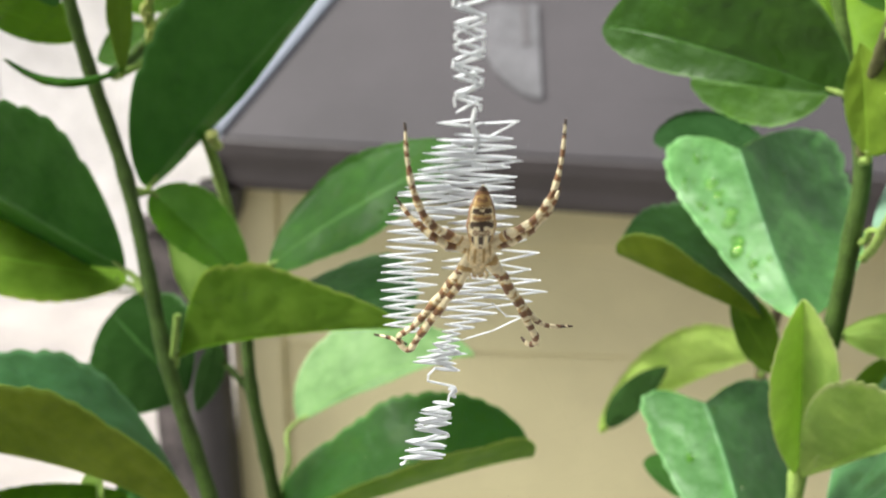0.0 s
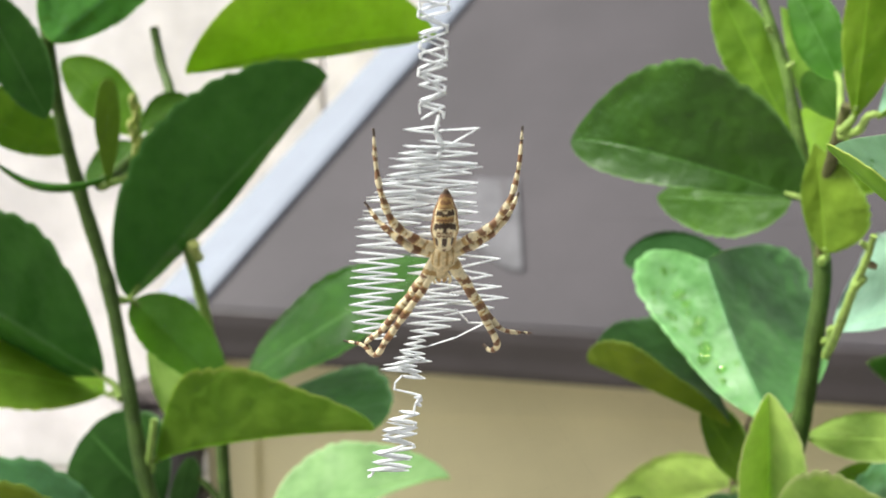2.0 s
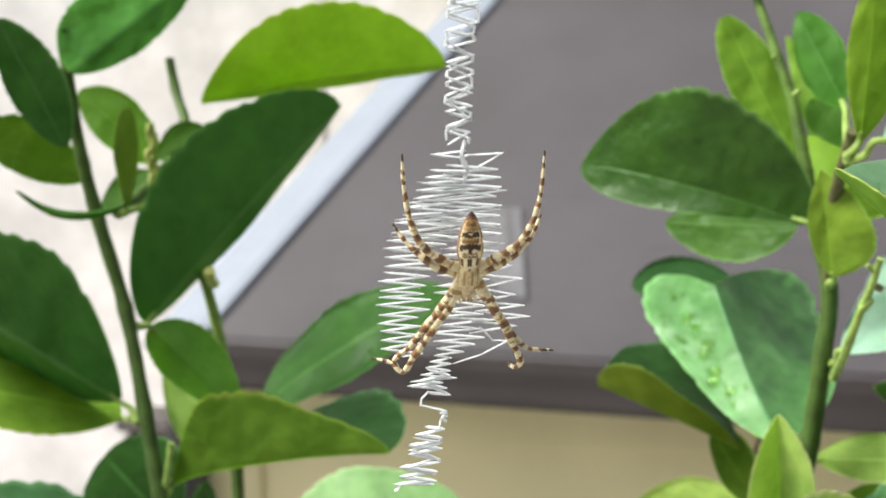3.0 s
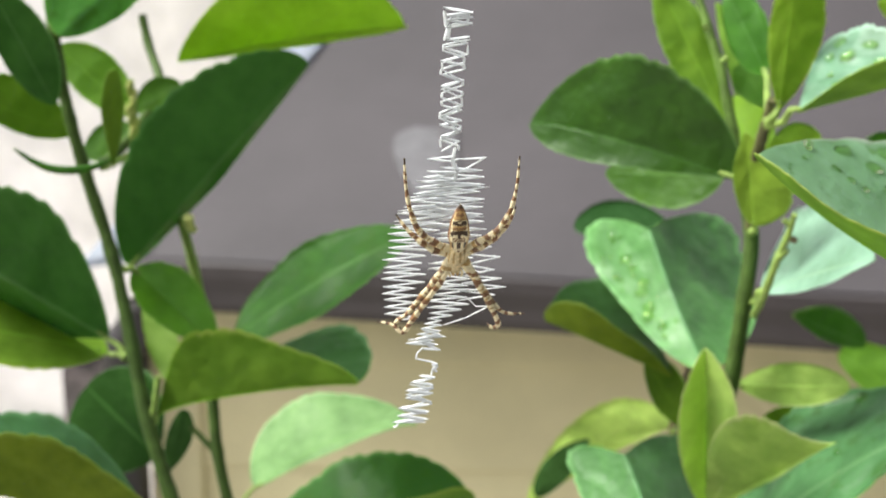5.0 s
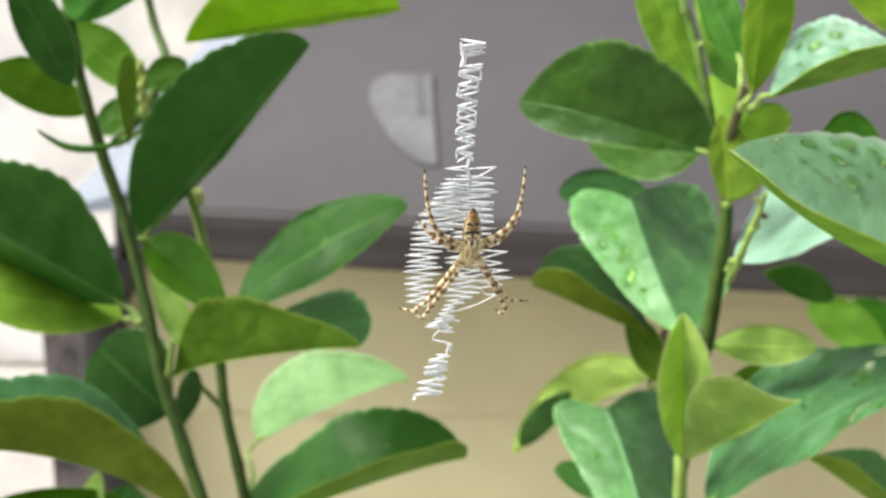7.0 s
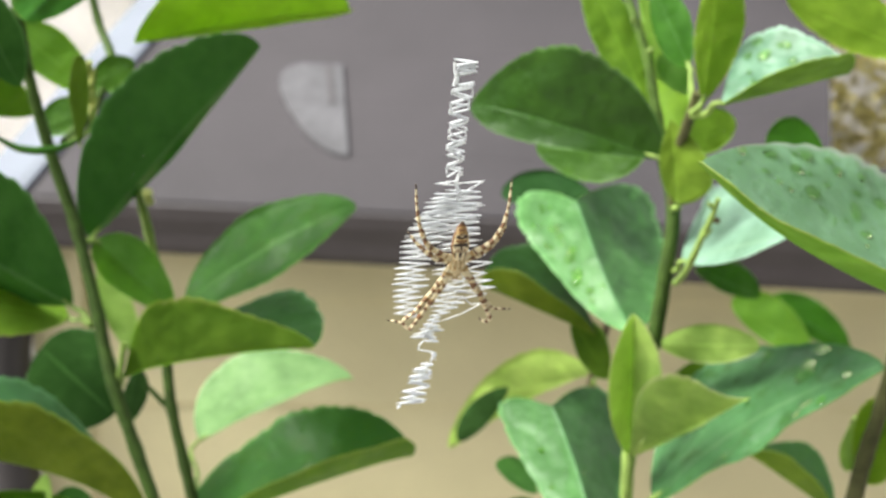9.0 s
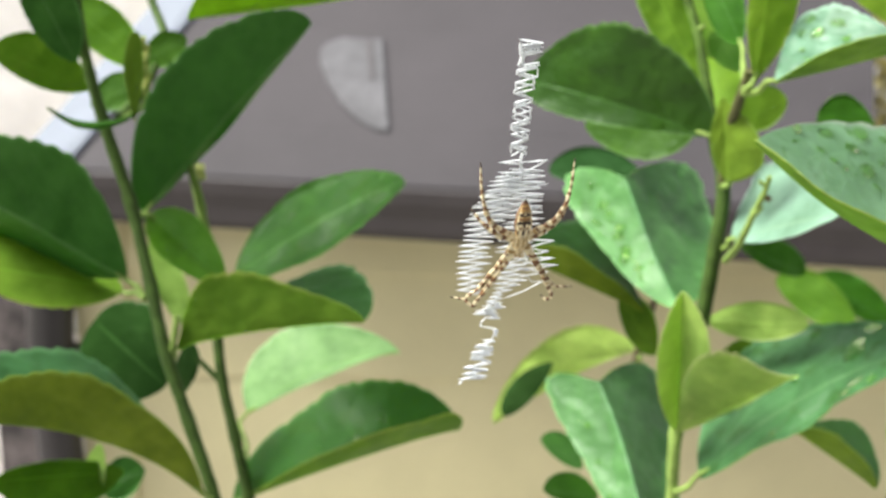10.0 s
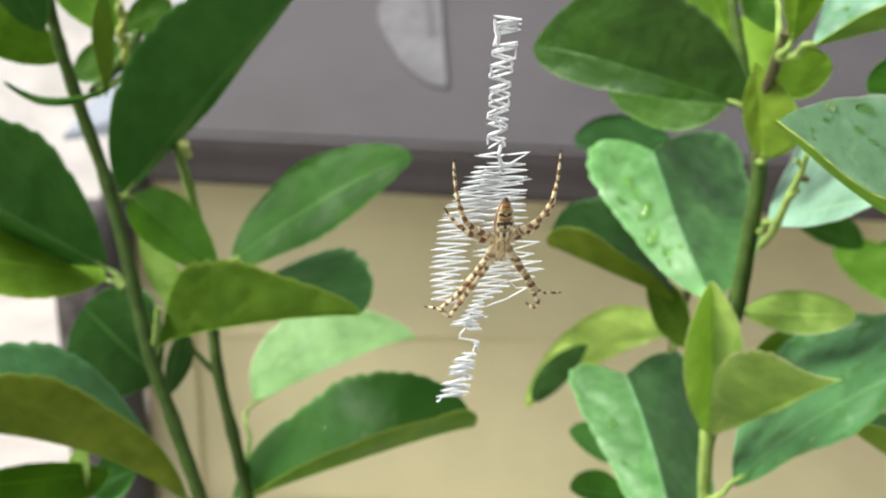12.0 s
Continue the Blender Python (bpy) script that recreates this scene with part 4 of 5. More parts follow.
drops(leaf_f, [(0.925, 0.80, 0.0013, 1.5, 0.4), (0.838, 0.78, 0.0015, 1.9, 0.2), (0.775, 0.84, 0.0009, 1.1, 0.0), (0.738, 0.86, 0.0021, 1.2, 0.6), (0.662, 0.86, 0.0012, 1.3, 0.3), (0.613, 0.78, 0.0016, 1.3, 1.0), (0.725, 0.68, 0.0016, 1.4, 0.3), (0.80, 0.53, 0.0009, 1.6, 0.2), (0.738, 0.45, 0.0009, 1.5, 0.2), (0.688, 0.42, 0.0009, 1.2, 0.0), (0.625, 0.50, 0.0023, 1.15, 0.8), (0.607, 0.63, 0.0010, 1.1, 0.0), (0.562, 0.45, 0.0007, 2.4, 0.2), (0.512, 0.72, 0.0013, 1.2, 0.5), (0.472, 0.57, 0.0020, 2.1, 1.2), (0.537, 0.84, 0.0014, 1.3, 0.2), (0.43, 0.78, 0.0018, 1.3, 0.7), (0.40, 0.45, 0.0015, 1.2, 0.4)],
      22, 5, 0.14, 0.84, 0.0007, (0.28, 0.92))
drops(leaf_x, [(0.22, -0.86, 0.0016, 1.3, 0.3), (0.338, -0.62, 0.0018, 1.4, 0.5), (0.50, -0.74, 0.0016, 1.5, 0.9), (0.60, -0.5, 0.0013, 1.2, 0.2), (0.16, -0.70, 0.0014, 1.2, 0.0)], 9, 6, -0.8, -0.1, 0.0008, (0.15, 0.7))
drops(leaf_c, [(0.863, -0.62, 0.0013, 1.6, 1.4), (0.762, -0.45, 0.0018, 1.4, 1.4), (0.715, -0.42, 0.0013, 1.5, 1.2), (0.60, -0.66, 0.0014, 1.9, 1.4), (0.637, -0.33, 0.0016, 1.4, 1.0), (0.562, -0.42, 0.0022, 1.3, 1.1), (0.45, -0.45, 0.0020, 1.4, 0.2), (0.345, -0.58, 0.0022, 1.2, 0.5), (0.310, -0.42, 0.0014, 1.3, 1.0), (0.412, -0.10, 0.0008, 1.5, 0.0), (0.225, -0.5, 0.0010, 1.6, 0.3)],
      14, 7, -0.85, -0.1, 0.0009, (0.3, 0.93))
drops(leaf_c, [], 7, 17, 0.1, 0.8, 0.0009, (0.3, 0.9))
drops(leaf_e, [], 9, 8, -0.7, 0.6, 0.0010, (0.3, 0.9))
drops(leaf_h, [(0.50, -0.30, 0.0013, 1.5, 0.4), (0.64, -0.45, 0.0011, 1.4, 0.2), (0.36, -0.35, 0.0012, 1.3, 0.9)], 12, 9, -0.65, -0.1, 0.0008, (0.3, 0.85))
drops(leaf_m, [(0.662, -0.84, 0.0020, 1.3, 1.2), (0.85, -0.80, 0.0022, 1.6, 0.1), (0.75, -0.32, 0.0034, 1.3, 1.3), (0.78, -0.52, 0.0022, 1.4, 0.9), (0.75, 0.80, 0.0014, 1.6, 0.2), (0.65, 0.78, 0.0012, 1.6, 0.3), (0.70, 0.62, 0.0015, 2.1, 0.2), (0.875, -0.05, 0.0018, 1.4, 1.0), (0.512, -0.28, 0.0013, 1.4, 1.2)], 10, 10, -0.8, 0.7, 0.0009, (0.3, 0.9))
drops(leaf_j, [(0.72, -0.5, 0.0014, 1.4, 0.6), (0.55, -0.62, 0.0012, 1.3, 1.2)], 9, 11, -0.85, 0.3, 0.0009, (0.4, 0.95))


# ---- the web: an orb leaning a little, with a broad zigzag band down its middle ----
WEB_N = Vector((-0.149, 0.9523, 0.2664)).normalized()
WEB_V = Vector((0.0412, -0.2632, 0.9639)).normalized()
WEB_U = Vector((0.988, 0.1546, 0.0)).normalized()
WEB_O = Vector((0.0, 0.0048, 2.985))


def on_web(u, v, off=0.0):
    """A place on the web, in millimetres to the side, up, and off it towards the open."""
    return WEB_O + WEB_U * (u * 0.001) + WEB_V * (v * 0.001) - WEB_N * (off * 0.001)


def reach(v, table):
    for (v0, x0), (v1, x1) in zip(table, table[1:]):
        if v0 >= v >= v1:
            return x0 + (x1 - x0) * (v0 - v) / max(1e-6, v0 - v1)
    return table[-1][1]


def zigzag(rng, v0, v1, step, low, high, jitter=0.5, stitch=0.0, side=0):
    """The turns of one zigzag run from v0 down to v1 between two edges; stitch: how often it runs down an edge before turning back."""
    turns, v = [], v0
    while v > v1:
        x = (reach(v, low) if side == 0 else reach(v, high)) + rng.uniform(-jitter, jitter)
        turns.append((x, v + rng.uniform(-0.2, 0.2) * step))
        if rng.random() < stitch:
            v -= step * rng.uniform(0.5, 0.9)
            turns.append((x + rng.uniform(-0.15, 0.15), v))
        v -= step * rng.uniform(0.7, 1.3)
        side = 1 - side
    return turns


def ribbon(top, turns, rng, wide, off, tip=0.5):
    """Flat bands of silk hairs from turn to turn, each spread in the middle, drawn to a point and shot a little past its turn."""
    face = (-WEB_N * 0.50 + WEB_V * 0.85 - WEB_U * 0.3).normalized()
    for i in range(len(turns) - 1):
        (u0, v0), (u1, v1) = turns[i], turns[i + 1]
        span = max(0.3, math.hypot(u1 - u0, v1 - v0))
        past = min(0.12, 0.18 / span)
        bow, swell, depth = 0.06 * rng.uniform(-1, 1), rng.uniform(0.75, 1.2), off + rng.uniform(-0.05, 0.05)
        fat = rng.uniform(0.3, 0.7)
        bm, rings = bmesh.new(), []
        for k in range(7):
            t = -past + (1 + 2 * past) * k / 6
            p = on_web(u0 + (u1 - u0) * t, v0 + (v1 - v0) * t + bow * math.sin(math.pi * k / 6), depth)
            d = (WEB_U * (u1 - u0) + WEB_V * (v1 - v0)).normalized()
            x = d.cross(face)
            if x.length < 0.2:
                x = d.cross(WEB_N)
            x.normalize()
            n = x.cross(d).normalized()
            full = math.sin(math.pi * (k / 6) ** (math.log(0.5) / math.log(fat))) if 0 < k < 6 else 0.0
            r = 1.15 * wide * ((0.62 if k in (0, 6) else 1.0) * tip + (0.95 - tip) * swell * full ** 0.5) * rng.uniform(0.86, 1.12)
            rings.append([bm.verts.new(p + x * (r * cx) + n * (r * cn)) for cx, cn in ((1, 0), (0.5, 0.13), (-0.5, 0.13), (-1, 0), (-0.5, -0.13), (0.5, -0.13))])
        for k in range(6):
            for m in range(6):
                f = bm.faces.new((rings[k][m], rings[k][(m + 1) % 6], rings[k + 1][(m + 1) % 6], rings[k + 1][m]))
                f.smooth = True
        bm.faces.new(rings[0])
        bm.faces.new(rings[-1][::-1])
        part("silk_strand", bm, SILK, top)


def spider_web():
    rng = random.Random(4)
    top = empty("spider_web", on_web(0, 0), "fine orb web with a broad white zigzag band", "spider web")
    # upper column: a laced head, then two runs that cross one another
    low = [(48.5, -2.2), (46, -2.3), (43, -2.4), (38, -2.7), (30, -2.8), (24, -2.7), (22, -2.4)]
    high = [(48.5, 2.1), (46, 2.0), (43, 1.6), (38, 0.75), (30, 0.6), (24, 0.2), (22, 0.1)]
    ribbon(top, [(-2.3, 48.2), (2.1, 47.4), (-2.2, 47.0), (2.1, 46.6), (-1.9, 46.2), (2.0, 45.6), (-1.8, 45.0), (-2.3, 43.0)], rng, 0.00030, 0.0, 0.8)
    ribbon(top, [(-2.3, 47.6), (-2.1, 45.2), (-1.2, 46.6), (1.6, 47.2), (1.4, 45.9), (-1.4, 45.4), (-1.7, 42.9), (1.6, 43.4)], rng, 0.00026, 0.1, 0.8)
    ribbon(top, zigzag(rng, 43.3, 23.2, 1.02, low, high, 0.10, 0.42), rng, 0.00025, 0.0, 0.72)
    ribbon(top, zigzag(rng, 43.0, 24.0, 1.10, low, high, 0.12, 0.50, 1), rng, 0.00024, 0.1, 0.72)
    ribbon(top, zigzag(rng, 42.2, 25.0, 1.9, low, high, 0.20, 0.30, 1), rng, 0.00017, 0.15, 0.8)
    ribbon(top, [(-0.4, 24.3), (-0.9, 22.2), (-0.1, 20.2), (-0.6, 18.4)], rng, 0.00034, 0.1, 0.8)
    # broad middle: a close run on one side, a knotted one behind the spider, long loose loops on the other
    wide_low = [(24, -4.2), (22.4, -4.9), (20.0, -4.6), (19.5, -5.7), (17, -6.9), (15.4, -8.4), (13.1, -9.3), (11, -10.7), (8.0, -11.4), (4.5, -11.9), (2.7, -12.7), (0, -13.1), (-3, -12.8), (-5.4, -13.2), (-7.2, -11.7), (-8.6, -9.6)]
    inner_low = [(24, -1.0), (20, 0.0), (16, -0.6), (13.7, -1.3), (10, -2.8), (8.1, -3.6), (5.6, -4.3), (3.6, -5.7), (0.6, -6.0), (-2.0, -6.9), (-4.2, -7.3), (-8.0, -7.6)]
    mid_low = [(24, -1.5), (20, -3.0), (16, -3.4), (12, -3.6), (8, -4.0), (4, -4.6), (0, -3.2), (-3, -5.2), (-6, -4.4), (-9, -6.6), (-12, -7.4)]
    mid_high = [(24, 2.8), (20, 4.2), (17.4, 4.7), (15.6, 3.9), (12.4, 3.8), (9.2, 4.6), (5, 3.0), (2, 3.4), (-1, 2.6), (-4, 2.2), (-6, 0.6), (-9, -2.2), (-12, -3.2)]
    far_low = [(9.5, 1.5), (4.5, 2.0), (1, 1.4), (-2, 0.6), (-5, 0.0)]
    far_high = [(9.5, 4.7), (6.0, 6.0), (4.0, 7.6), (1.2, 6.6), (-1.8, 8.9), (-4.0, 6.0), (-5.6, 4.6)]
    ribbon(top, [(-0.4, 22.9), (-4.9, 22.4), (-0.8, 21.9), (0.2, 22.3), (4.7, 22.5), (0.4, 20.0), (-4.3, 20.1)], rng, 0.00019, 0.0, 0.5)
    ribbon(top, zigzag(rng, 20.2, 5.2, 0.60, wide_low, inner_low, 0.5), rng, 0.00024, 0.0, 0.6)
    ribbon(top, zigzag(rng, 5.2, -8.4, 0.68, wide_low, inner_low, 0.8), rng, 0.00020, 0.0, 0.6)
    ribbon(top, zigzag(rng, 21.0, 5.4, 0.66, mid_low, mid_high, 0.6), rng, 0.00024, 0.1, 0.6)
    ribbon(top, zigzag(rng, 5.4, -12.4, 0.60, mid_low, mid_high, 1.1), rng, 0.00019, 0.1, 0.65)
    ribbon(top, zigzag(rng, 7.2, -4.6, 1.05, far_low, far_high, 0.3), rng, 0.00018, 0.15, 0.5)
    ribbon(top, zigzag(rng, 18.6, 9.0, 1.3, wide_low, mid_high, 0.9), rng, 0.00020, 0.2, 0.4)
    ribbon(top, [(1.6, -3.6), (3.4, -5.6), (5.6, -5.7), (1.6, -7.9), (-2.2, -9.2)], rng, 0.00013, 0.2, 0.8)
    # the thin link and the lower tail
    low = [(-17, -5.0), (-19.8, -6.6), (-21.4, -8.2), (-23.3, -8.7), (-26.3, -10.2), (-30.3, -11.2)]
    high = [(-17, -3.7), (-20, -3.9), (-22, -4.1), (-26.9, -4.9), (-29.6, -5.5)]
    ribbon(top, [(-6.0, -10.2), (-2.9, -11.2), (-7.2, -12.0), (-4.0, -12.4), (-8.8, -12.9), (-3.4, -13.3), (-6.2, -12.6), (-2.9, -14.4), (-6.0, -14.0)], rng, 0.00026, 0.0, 0.5)
    ribbon(top, [(-6.0, -13.9), (-7.0, -15.0), (-7.1, -16.1), (-3.5, -17.1), (-3.3, -18.0), (-4.2, -18.4), (-4.5, -20.0)], rng, 0.00018, 0.0, 0.95)
    ribbon(top, [(-4.3, -17.4), (-3.4, -17.2), (-4.1, -18.3), (-3.4, -18.8)], rng, 0.00026, 0.1, 0.8)
    ribbon(top, zigzag(rng, -19.6, -29.9, 0.78, low, high, 0.3, 0.1), rng, 0.00031, 0.0, 0.55)
    ribbon(top, zigzag(rng, -21.4, -28.6, 1.2, low, high, 0.4, 0.2), rng, 0.00024, 0.1, 0.5)
    ribbon(top, [(-5.5, -29.6), (-10.4, -29.5), (-10.8, -30.4), (-11.3, -30.6)], rng, 0.00024, 0.0, 0.7)
    # spokes, spiral and the long guy lines
    bm = bmesh.new()
    spokes = 26
    angles = [2 * math.pi * (k + rng.uniform(-0.25, 0.25)) / spokes for k in range(spokes)]
    hub, rim = (0.0, 4.0), 92.0
    for a in angles:
        line = [on_web(hub[0] + math.cos(a) * d, hub[1] + math.sin(a) * d, -0.3) for d in (3.0, 30.0, 60.0, rim)]
        tube(bm, line, [0.000010] * 4, 3)
    d = 27.0
    while d < 88:
        pts = []
        for k in range(spokes + 1):
            a = angles[k % spokes]
            pts.append((math.cos(a) * d, math.sin(a) * d))
            if k < spokes:
                b = angles[(k + 1) % spokes] + (2 * math.pi if k == spokes - 1 else 0)
                m = (a + b) / 2
                pts.append((math.cos(m) * d * 0.975, math.sin(m) * d * 0.975 - 0.25))
        tube(bm, [on_web(hub[0] + x, hub[1] + y, -0.3) for x, y in pts], [0.000009] * len(pts), 3)
        d += rng.uniform(3.4, 4.8)
    tagged(part("threads", bm, THREAD, top), kind="stuff")
    bm = bmesh.new()
    for (u, v), goal in (((-80, 45), (-0.156, 0.240, 2.991)), ((-85, -30), (-0.131, 0.224, 2.885)), ((80, 40), (0.0716, 0.2279, 2.973)), ((70, -50), (0.0643, 0.2233, 2.858)), ((55, 18), (0.066, 0.07, 3.001))):
        tube(bm, [on_web(u, v, -0.3), on_web(u, v, -0.3).lerp(Vector(goal), 0.5), Vector(goal)], [0.00002] * 3, 3)
    tagged(part("guy_lines", bm, THREAD, top), kind="stuff")
    return top


web = spider_web()


# ---- the spider, head down on the near side of the band ----
def spider():
    top = empty("orb_weaver_spider", on_web(0, 6, 0.5), "cream and brown banded orb-weaver spider resting head down", "spider")
    # abdomen: shield shaped, pointed behind, with dark cross-bands and pale spots
    bm = bmesh.new()
    rings, sides = 84, 96
    v0, v1 = 6.2, 14.9
    grid = []
    for i in range(rings + 1):
        t = i / rings
        w = 1.92 * math.sin(math.pi * min(1, (0.035 + 0.965 * t) ** 0.80)) ** 0.62 * (1 - 0.12 * t)
        w = max(w, 0.16 if t > 0.5 else 0.25)
        row = []
        for k in range(sides):
            a = 2 * math.pi * k / sides
            bulge = 1 + 0.03 * math.sin(7 * t * math.pi) * abs(math.cos(a))
            row.append(bm.verts.new(on_web(0.05 + 0.35 * t + w * bulge * math.cos(a), v0 + (v1 - v0) * t, 2.0 + 1.25 * w / 1.8 * math.sin(a))))
        grid.append(row)

    def tone(t, x, front):
        """0 cream, 1 brown, 2 amber, 3 near black."""
        ax = abs(x)
        if not front or t > 0.90 - 0.05 * ax:
            return 3 if t > 0.93 else 1
        if ax > 0.86:
            return 1 if x < 0 and t > 0.15 or t > 0.55 else 2
        rag = 0.012 * math.sin(23 * x + 40 * t)
        t += rag
        if t < 0.05 and ax < 0.20:
            return 1
        # three dark blocks with pale ones between
        if 0.10 < t < 0.245:
            if ax < 0.22 or 0.56 < ax < 0.76 and t > 0.12:
                return 3
            return 0 if ax < 0.56 else 2
        if 0.262 < t < 0.295 and ax < 0.62:
            return 1
        # a dark arch over two pale spots
        if abs(t - 0.455 + 0.05 * ax * ax) < 0.044 and ax < 0.78 or ax < 0.12 and 0.335 < t < 0.46 or 0.56 < ax < 0.80 and 0.365 < t < 0.44:
            return 3
        if 0.315 < t < 0.34 and 0.08 < ax < 0.62:
            return 1
        if 0.335 < t < 0.43 and ax < 0.58:
            return 0
        if 0.515 < t < 0.560 and ax < 0.66:
            return 1
        if 0.50 < t < 0.59 and ax < 0.72:
            return 2
        # a dark bar round one pale spot
        if abs(t - 0.645) < 0.054 - 0.022 * ax and ax < 0.74:
            return 0 if ax < 0.20 and 0.645 < t < 0.672 else 3
        if 0.715 < t < 0.735 and ax < 0.55:
            return 1
        # a brown patch towards the tip
        if 0.775 < t < 0.875 - 0.05 * ax and ax < 0.68:
            return 2 if ax < 0.24 and 0.83 < t < 0.86 else 1
        if t > 0.70 and ax < 0.8:
            return 2
        return 2 if ax > 0.80 and (t * 17) % 1.0 < 0.35 else 0

    for i in range(rings):
        for k in range(sides):
            f = bm.faces.new((grid[i][k], grid[i][(k + 1) % sides], grid[i + 1][(k + 1) % sides], grid[i + 1][k]))
            a = 2 * math.pi * (k + 0.5) / sides
            f.material_index, f.smooth = tone((i + 0.5) / rings, math.cos(a), math.sin(a) > -0.25), True
    bm.faces.new(grid[0][::-1])
    bm.faces.new(grid[-1])
    bmesh.ops.recalc_face_normals(bm, faces=bm.faces[:])
    part("abdomen", bm, [CREAM, BROWN, AMBER, BLACK], top, "cream abdomen with dark cross-bands")
    # head and chest
    bm = bmesh.new()
    grid = []
    rings, sides = 18, 24
    for i in range(rings + 1):
        t = i / rings
        w = (0.30 + 1.38 * math.sin(math.pi * min(1.0, 0.08 + 0.90 * (1 - t)) ** 1.25) ** 0.8) if t < 0.72 else 0.95 - 0.9 * (t - 0.72)
        w = min(w, 1.62)
        row = []
        for k in range(sides):
            a = 2 * math.pi * k / sides
            dent = 1 - 0.10 * abs(math.sin(4 * a)) * math.sin(math.pi * t)
            row.append(bm.verts.new(on_web(0.05 - 0.35 * t + w * dent * math.cos(a), 7.0 - 5.1 * t, 1.5 + 0.85 * w / 1.6 * math.sin(a) * dent)))
        grid.append(row)
    for i in range(rings):
        for k in range(sides):
            f = bm.faces.new((grid[i][k], grid[i][(k + 1) % sides], grid[i + 1][(k + 1) % sides], grid[i + 1][k]))
            f.smooth = True
            a = 2 * math.pi * (k + 0.5) / sides
            f.material_index = 1 if math.sin(a) > 0.2 and (abs(math.cos(a)) < 0.10 and i < 12 or abs(math.sin(4 * a)) > 0.93 and 3 < i < 11) else 0
    bm.faces.new(grid[0][::-1])
    bm.faces.new(grid[-1])
    bmesh.ops.recalc_face_normals(bm, faces=bm.faces[:])
    part("head", bm, [FUZZ, AMBER], top, "pale hairy head and chest")
    for side in (-1, 1):
        bm = bmesh.new()
        line = [on_web(-0.3 + side * 0.38, 2.1, 1.3), on_web(-0.3 + side * 0.42, 1.5, 1.1), on_web(-0.3 + side * 0.30, 0.95, 0.9)]
        tube(bm, line, [0.00036, 0.00034, 0.00014], 8)
        part("jaw", bm, AMBER, top)
        bm = bmesh.new()
        line = smooth_line([on_web(-0.25 + side * 0.75, 2.4, 1.2), on_web(-0.25 + side * 1.15, 1.7, 1.3), on_web(-0.25 + side * 0.95, 0.9, 1.0)], 4)
        tube(bm, line, [0.00022] * len(line), 6)
        part("feeler", bm, CREAM, top)
    # legs: in pairs, each banded, knees standing off the web
    legs = (
        ([(1.2, 5.9), (3.5, 7.6), (6.2, 9.4), (8.8, 13.2), (9.8, 16.8), (10.4, 22.8)], 1.7, 1),
        ([(1.3, 5.3), (3.9, 6.6), (6.8, 8.7), (9.0, 11.5), (10.0, 13.6)], 1.3, 0),
        ([(1.1, 4.2), (3.0, 1.2), (5.5, -3.0), (8.1, -6.3), (12.1, -7.3)], 1.4, 1),
        ([(1.0, 3.7), (3.7, -0.4), (6.0, -4.9), (7.1, -8.6), (6.3, -9.4), (5.4, -8.9)], 1.9, 0),
        ([(-1.2, 5.9), (-3.8, 7.6), (-6.6, 10.2), (-7.9, 13.5), (-8.7, 18.0), (-8.9, 22.7)], 1.7, 1),
        ([(-1.2, 5.3), (-4.2, 6.3), (-6.7, 8.3), (-8.4, 9.8), (-10.4, 12.5)], 1.3, 0),
        ([(-1.1, 4.1), (-3.6, 0.6), (-6.3, -2.8), (-8.6, -5.9), (-10.8, -8.3), (-9.8, -9.8)], 1.5, 0),
        ([(-1.0, 3.5), (-2.9, 0.4), (-5.5, -3.4), (-7.9, -7.0), (-9.7, -9.6), (-11.2, -8.5), (-14.0, -8.1)], 1.9, 1),
    )
    for index, (joints, knee, front) in enumerate(legs):
        n = len(joints)
        pts = [on_web(u, v, 0.25 + knee * math.sin(math.pi * min(1, (k + 0.6) / (n - 0.4)))) for k, (u, v) in enumerate(joints)]
        line = smooth_line(pts, 18)
        m = len(line)
        radii = []
        for i in range(m):
            t = i / (m - 1)
            rad = 0.00062 * (1 - t) ** 0.8 + 0.00014
            radii.append(rad * (1 + 0.12 * math.sin(t * n * 6.28)))
        length, run = sum((line[i + 1] - line[i]).length for i in range(m - 1)), [0.0]
        for i in range(m - 1):
            run.append(run[-1] + (line[i + 1] - line[i]).length)

        def ring_tone(i, k, run=run, length=length, index=index):
            x = run[i] * 1000
            t = run[i] / length
            if t > 0.955:
                return 3
            x += 0.22 * math.sin(2 * math.pi * k / 12 + index * 1.7 + 0.9 * x)
            band = (x / (2.15 if t < 0.6 else 1.8) + index * 0.37 + 0.10 * math.sin(1.3 * x + index)) % 1.0
            if t < 0.13:
                return 2 if band < 0.25 else 0
            if band < 0.42:
                return 1 if t < 0.90 else 3
            if t < 0.6 and (band > 0.90 or abs(band - 0.70) < 0.05 and math.sin(2 * math.pi * k / 12 + 3 * index) > 0.3):
                return 2
            return 0
        bm = bmesh.new()
        tube(bm, line, radii, 12, 1.0, ring_tone)
        # short bristles
        rng = random.Random(index)
        for _ in range(46):
            i = rng.randrange(4, m - 1)
            d = (line[i] - line[i - 1]).normalized()
            out = d.orthogonal().normalized()
            out.rotate(Matrix.Rotation(rng.uniform(0, 6.28), 3, d))
            p = line[i] + out * radii[i] * 0.8
            tube(bm, [p, p + (out * 0.8 + d * 0.6) * rng.uniform(0.00028, 0.00042)], [0.00002, 0.000006], 3, 1.0, lambda _i, _k: 1)
        part("leg", bm, [CREAM, BROWN, AMBER, BLACK], top)
    return top


weaver = spider()


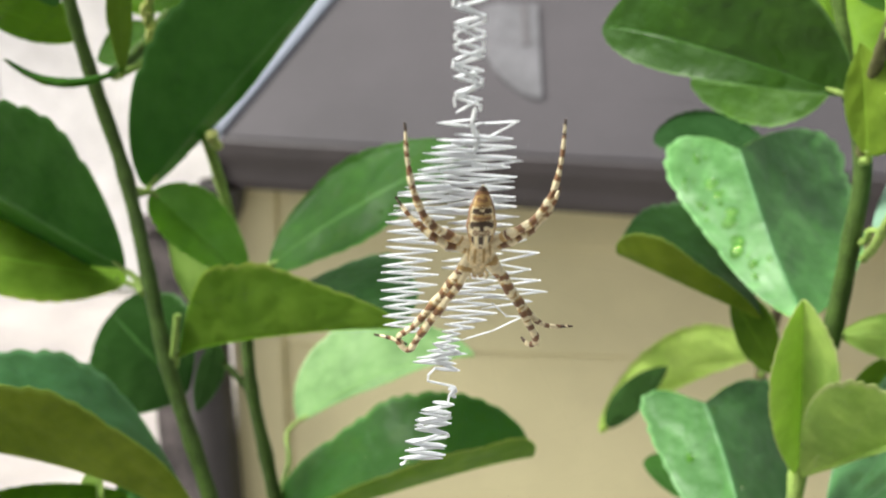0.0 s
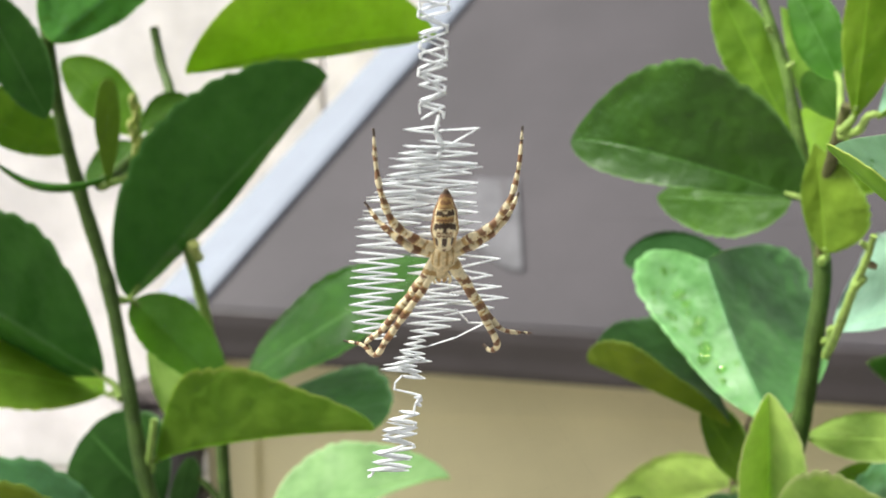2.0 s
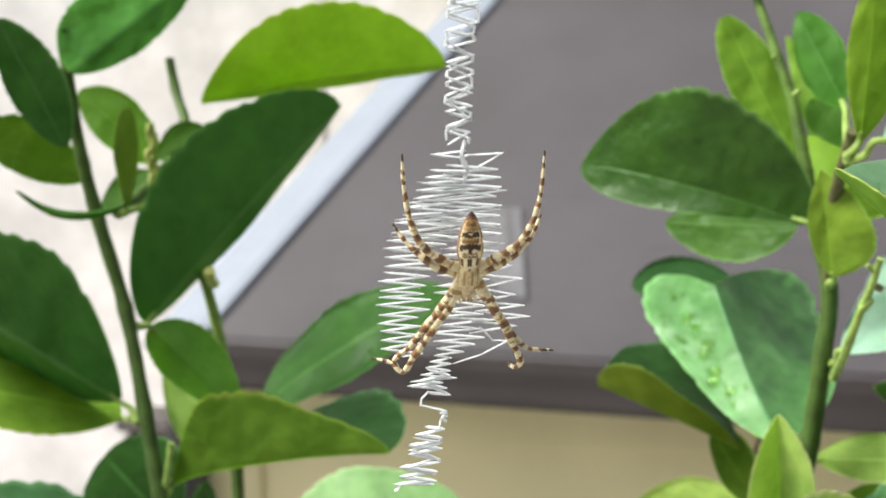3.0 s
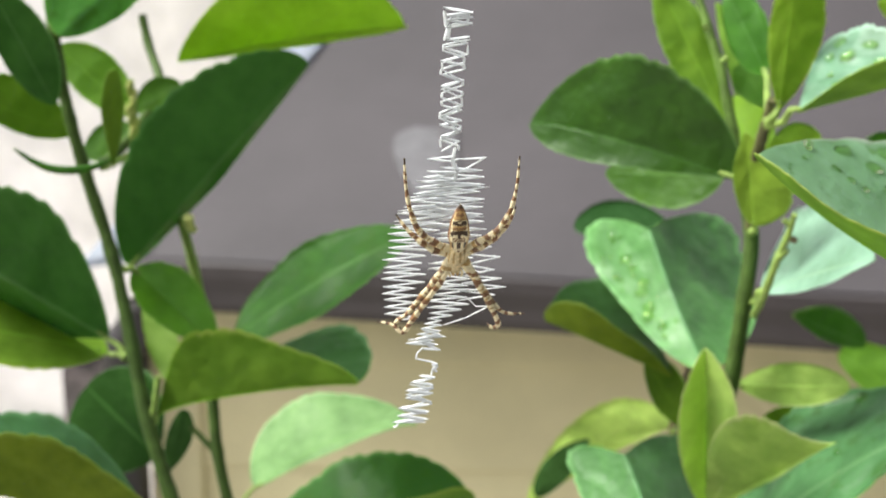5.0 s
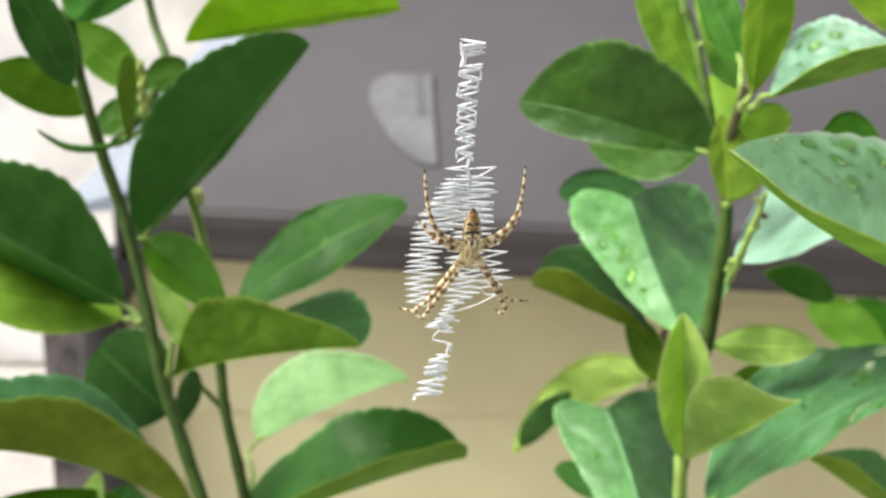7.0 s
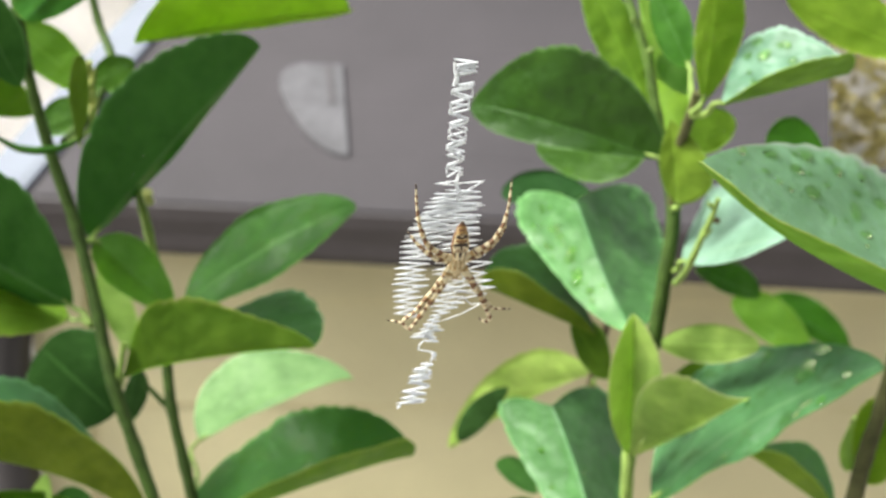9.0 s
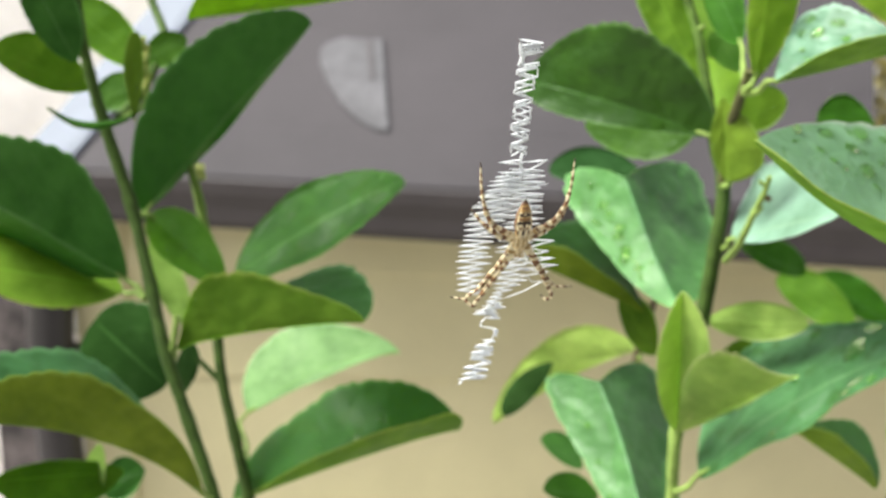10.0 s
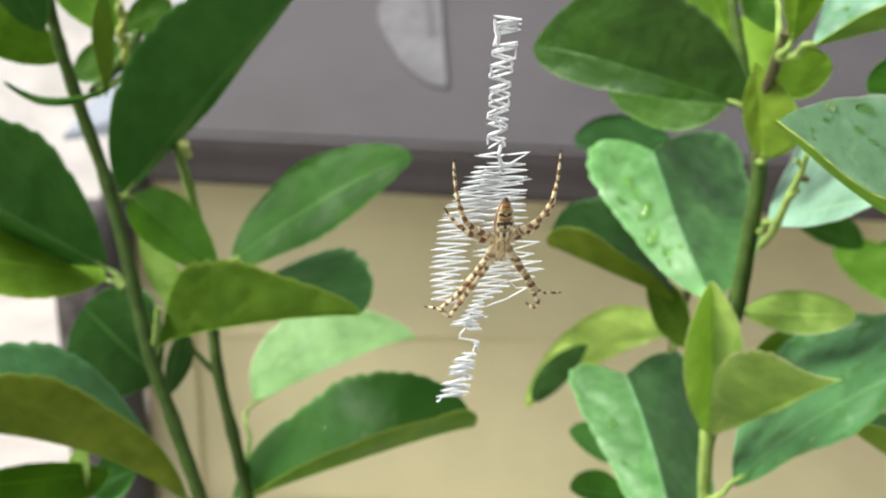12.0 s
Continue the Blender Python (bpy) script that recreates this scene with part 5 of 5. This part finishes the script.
# ---- what moves: web and spider sway together in the breeze ----
def motions():
    middle = Vector((-0.0009, 0.0025, 2.9877))
    sway = [(0, (0, 0, 0), (0, 0, 0)), (4.3, (0, 0, 0), (0, 0, 0)), (7.7, (0, 0, 0), (0, 0, 0)),
        (9.3, (-0.0030, -0.0161, 0.0584), (-0.0013, 0.0015, -0.0004)),
        (9.5, (-0.0080, -0.0157, 0.0574), (-0.0009, 0.0015, -0.0006)),
        (10, (-0.0117, -0.0159, 0.0526), (-0.0004, 0.0026, -0.0008)),
        (10.5, (-0.0049, -0.0111, 0.0768), (0.0030, 0.0200, -0.0036)),
        (11, (-0.0089, -0.0159, 0.0854), (0.0030, 0.0208, -0.0038)),
        (11.5, (-0.0104, -0.0158, 0.0869), (0.0031, 0.0209, -0.0038)),
        (12, (-0.0197, -0.0146, 0.0897), (0.0029, 0.0203, -0.0042)),
    ]
    for thing in (web, weaver):
        rest = thing.matrix_world.copy()
        rows = []
        for t, turn, shift in sway:
            spin = Vector(turn)
            turned = Matrix.Rotation(spin.length, 4, spin.normalized()) if spin.length > 0 else Matrix()
            rows.append((t, Matrix.Translation(middle + Vector(shift)) @ turned @ Matrix.Translation(-middle) @ rest))
        walk(thing, rows)


motions()
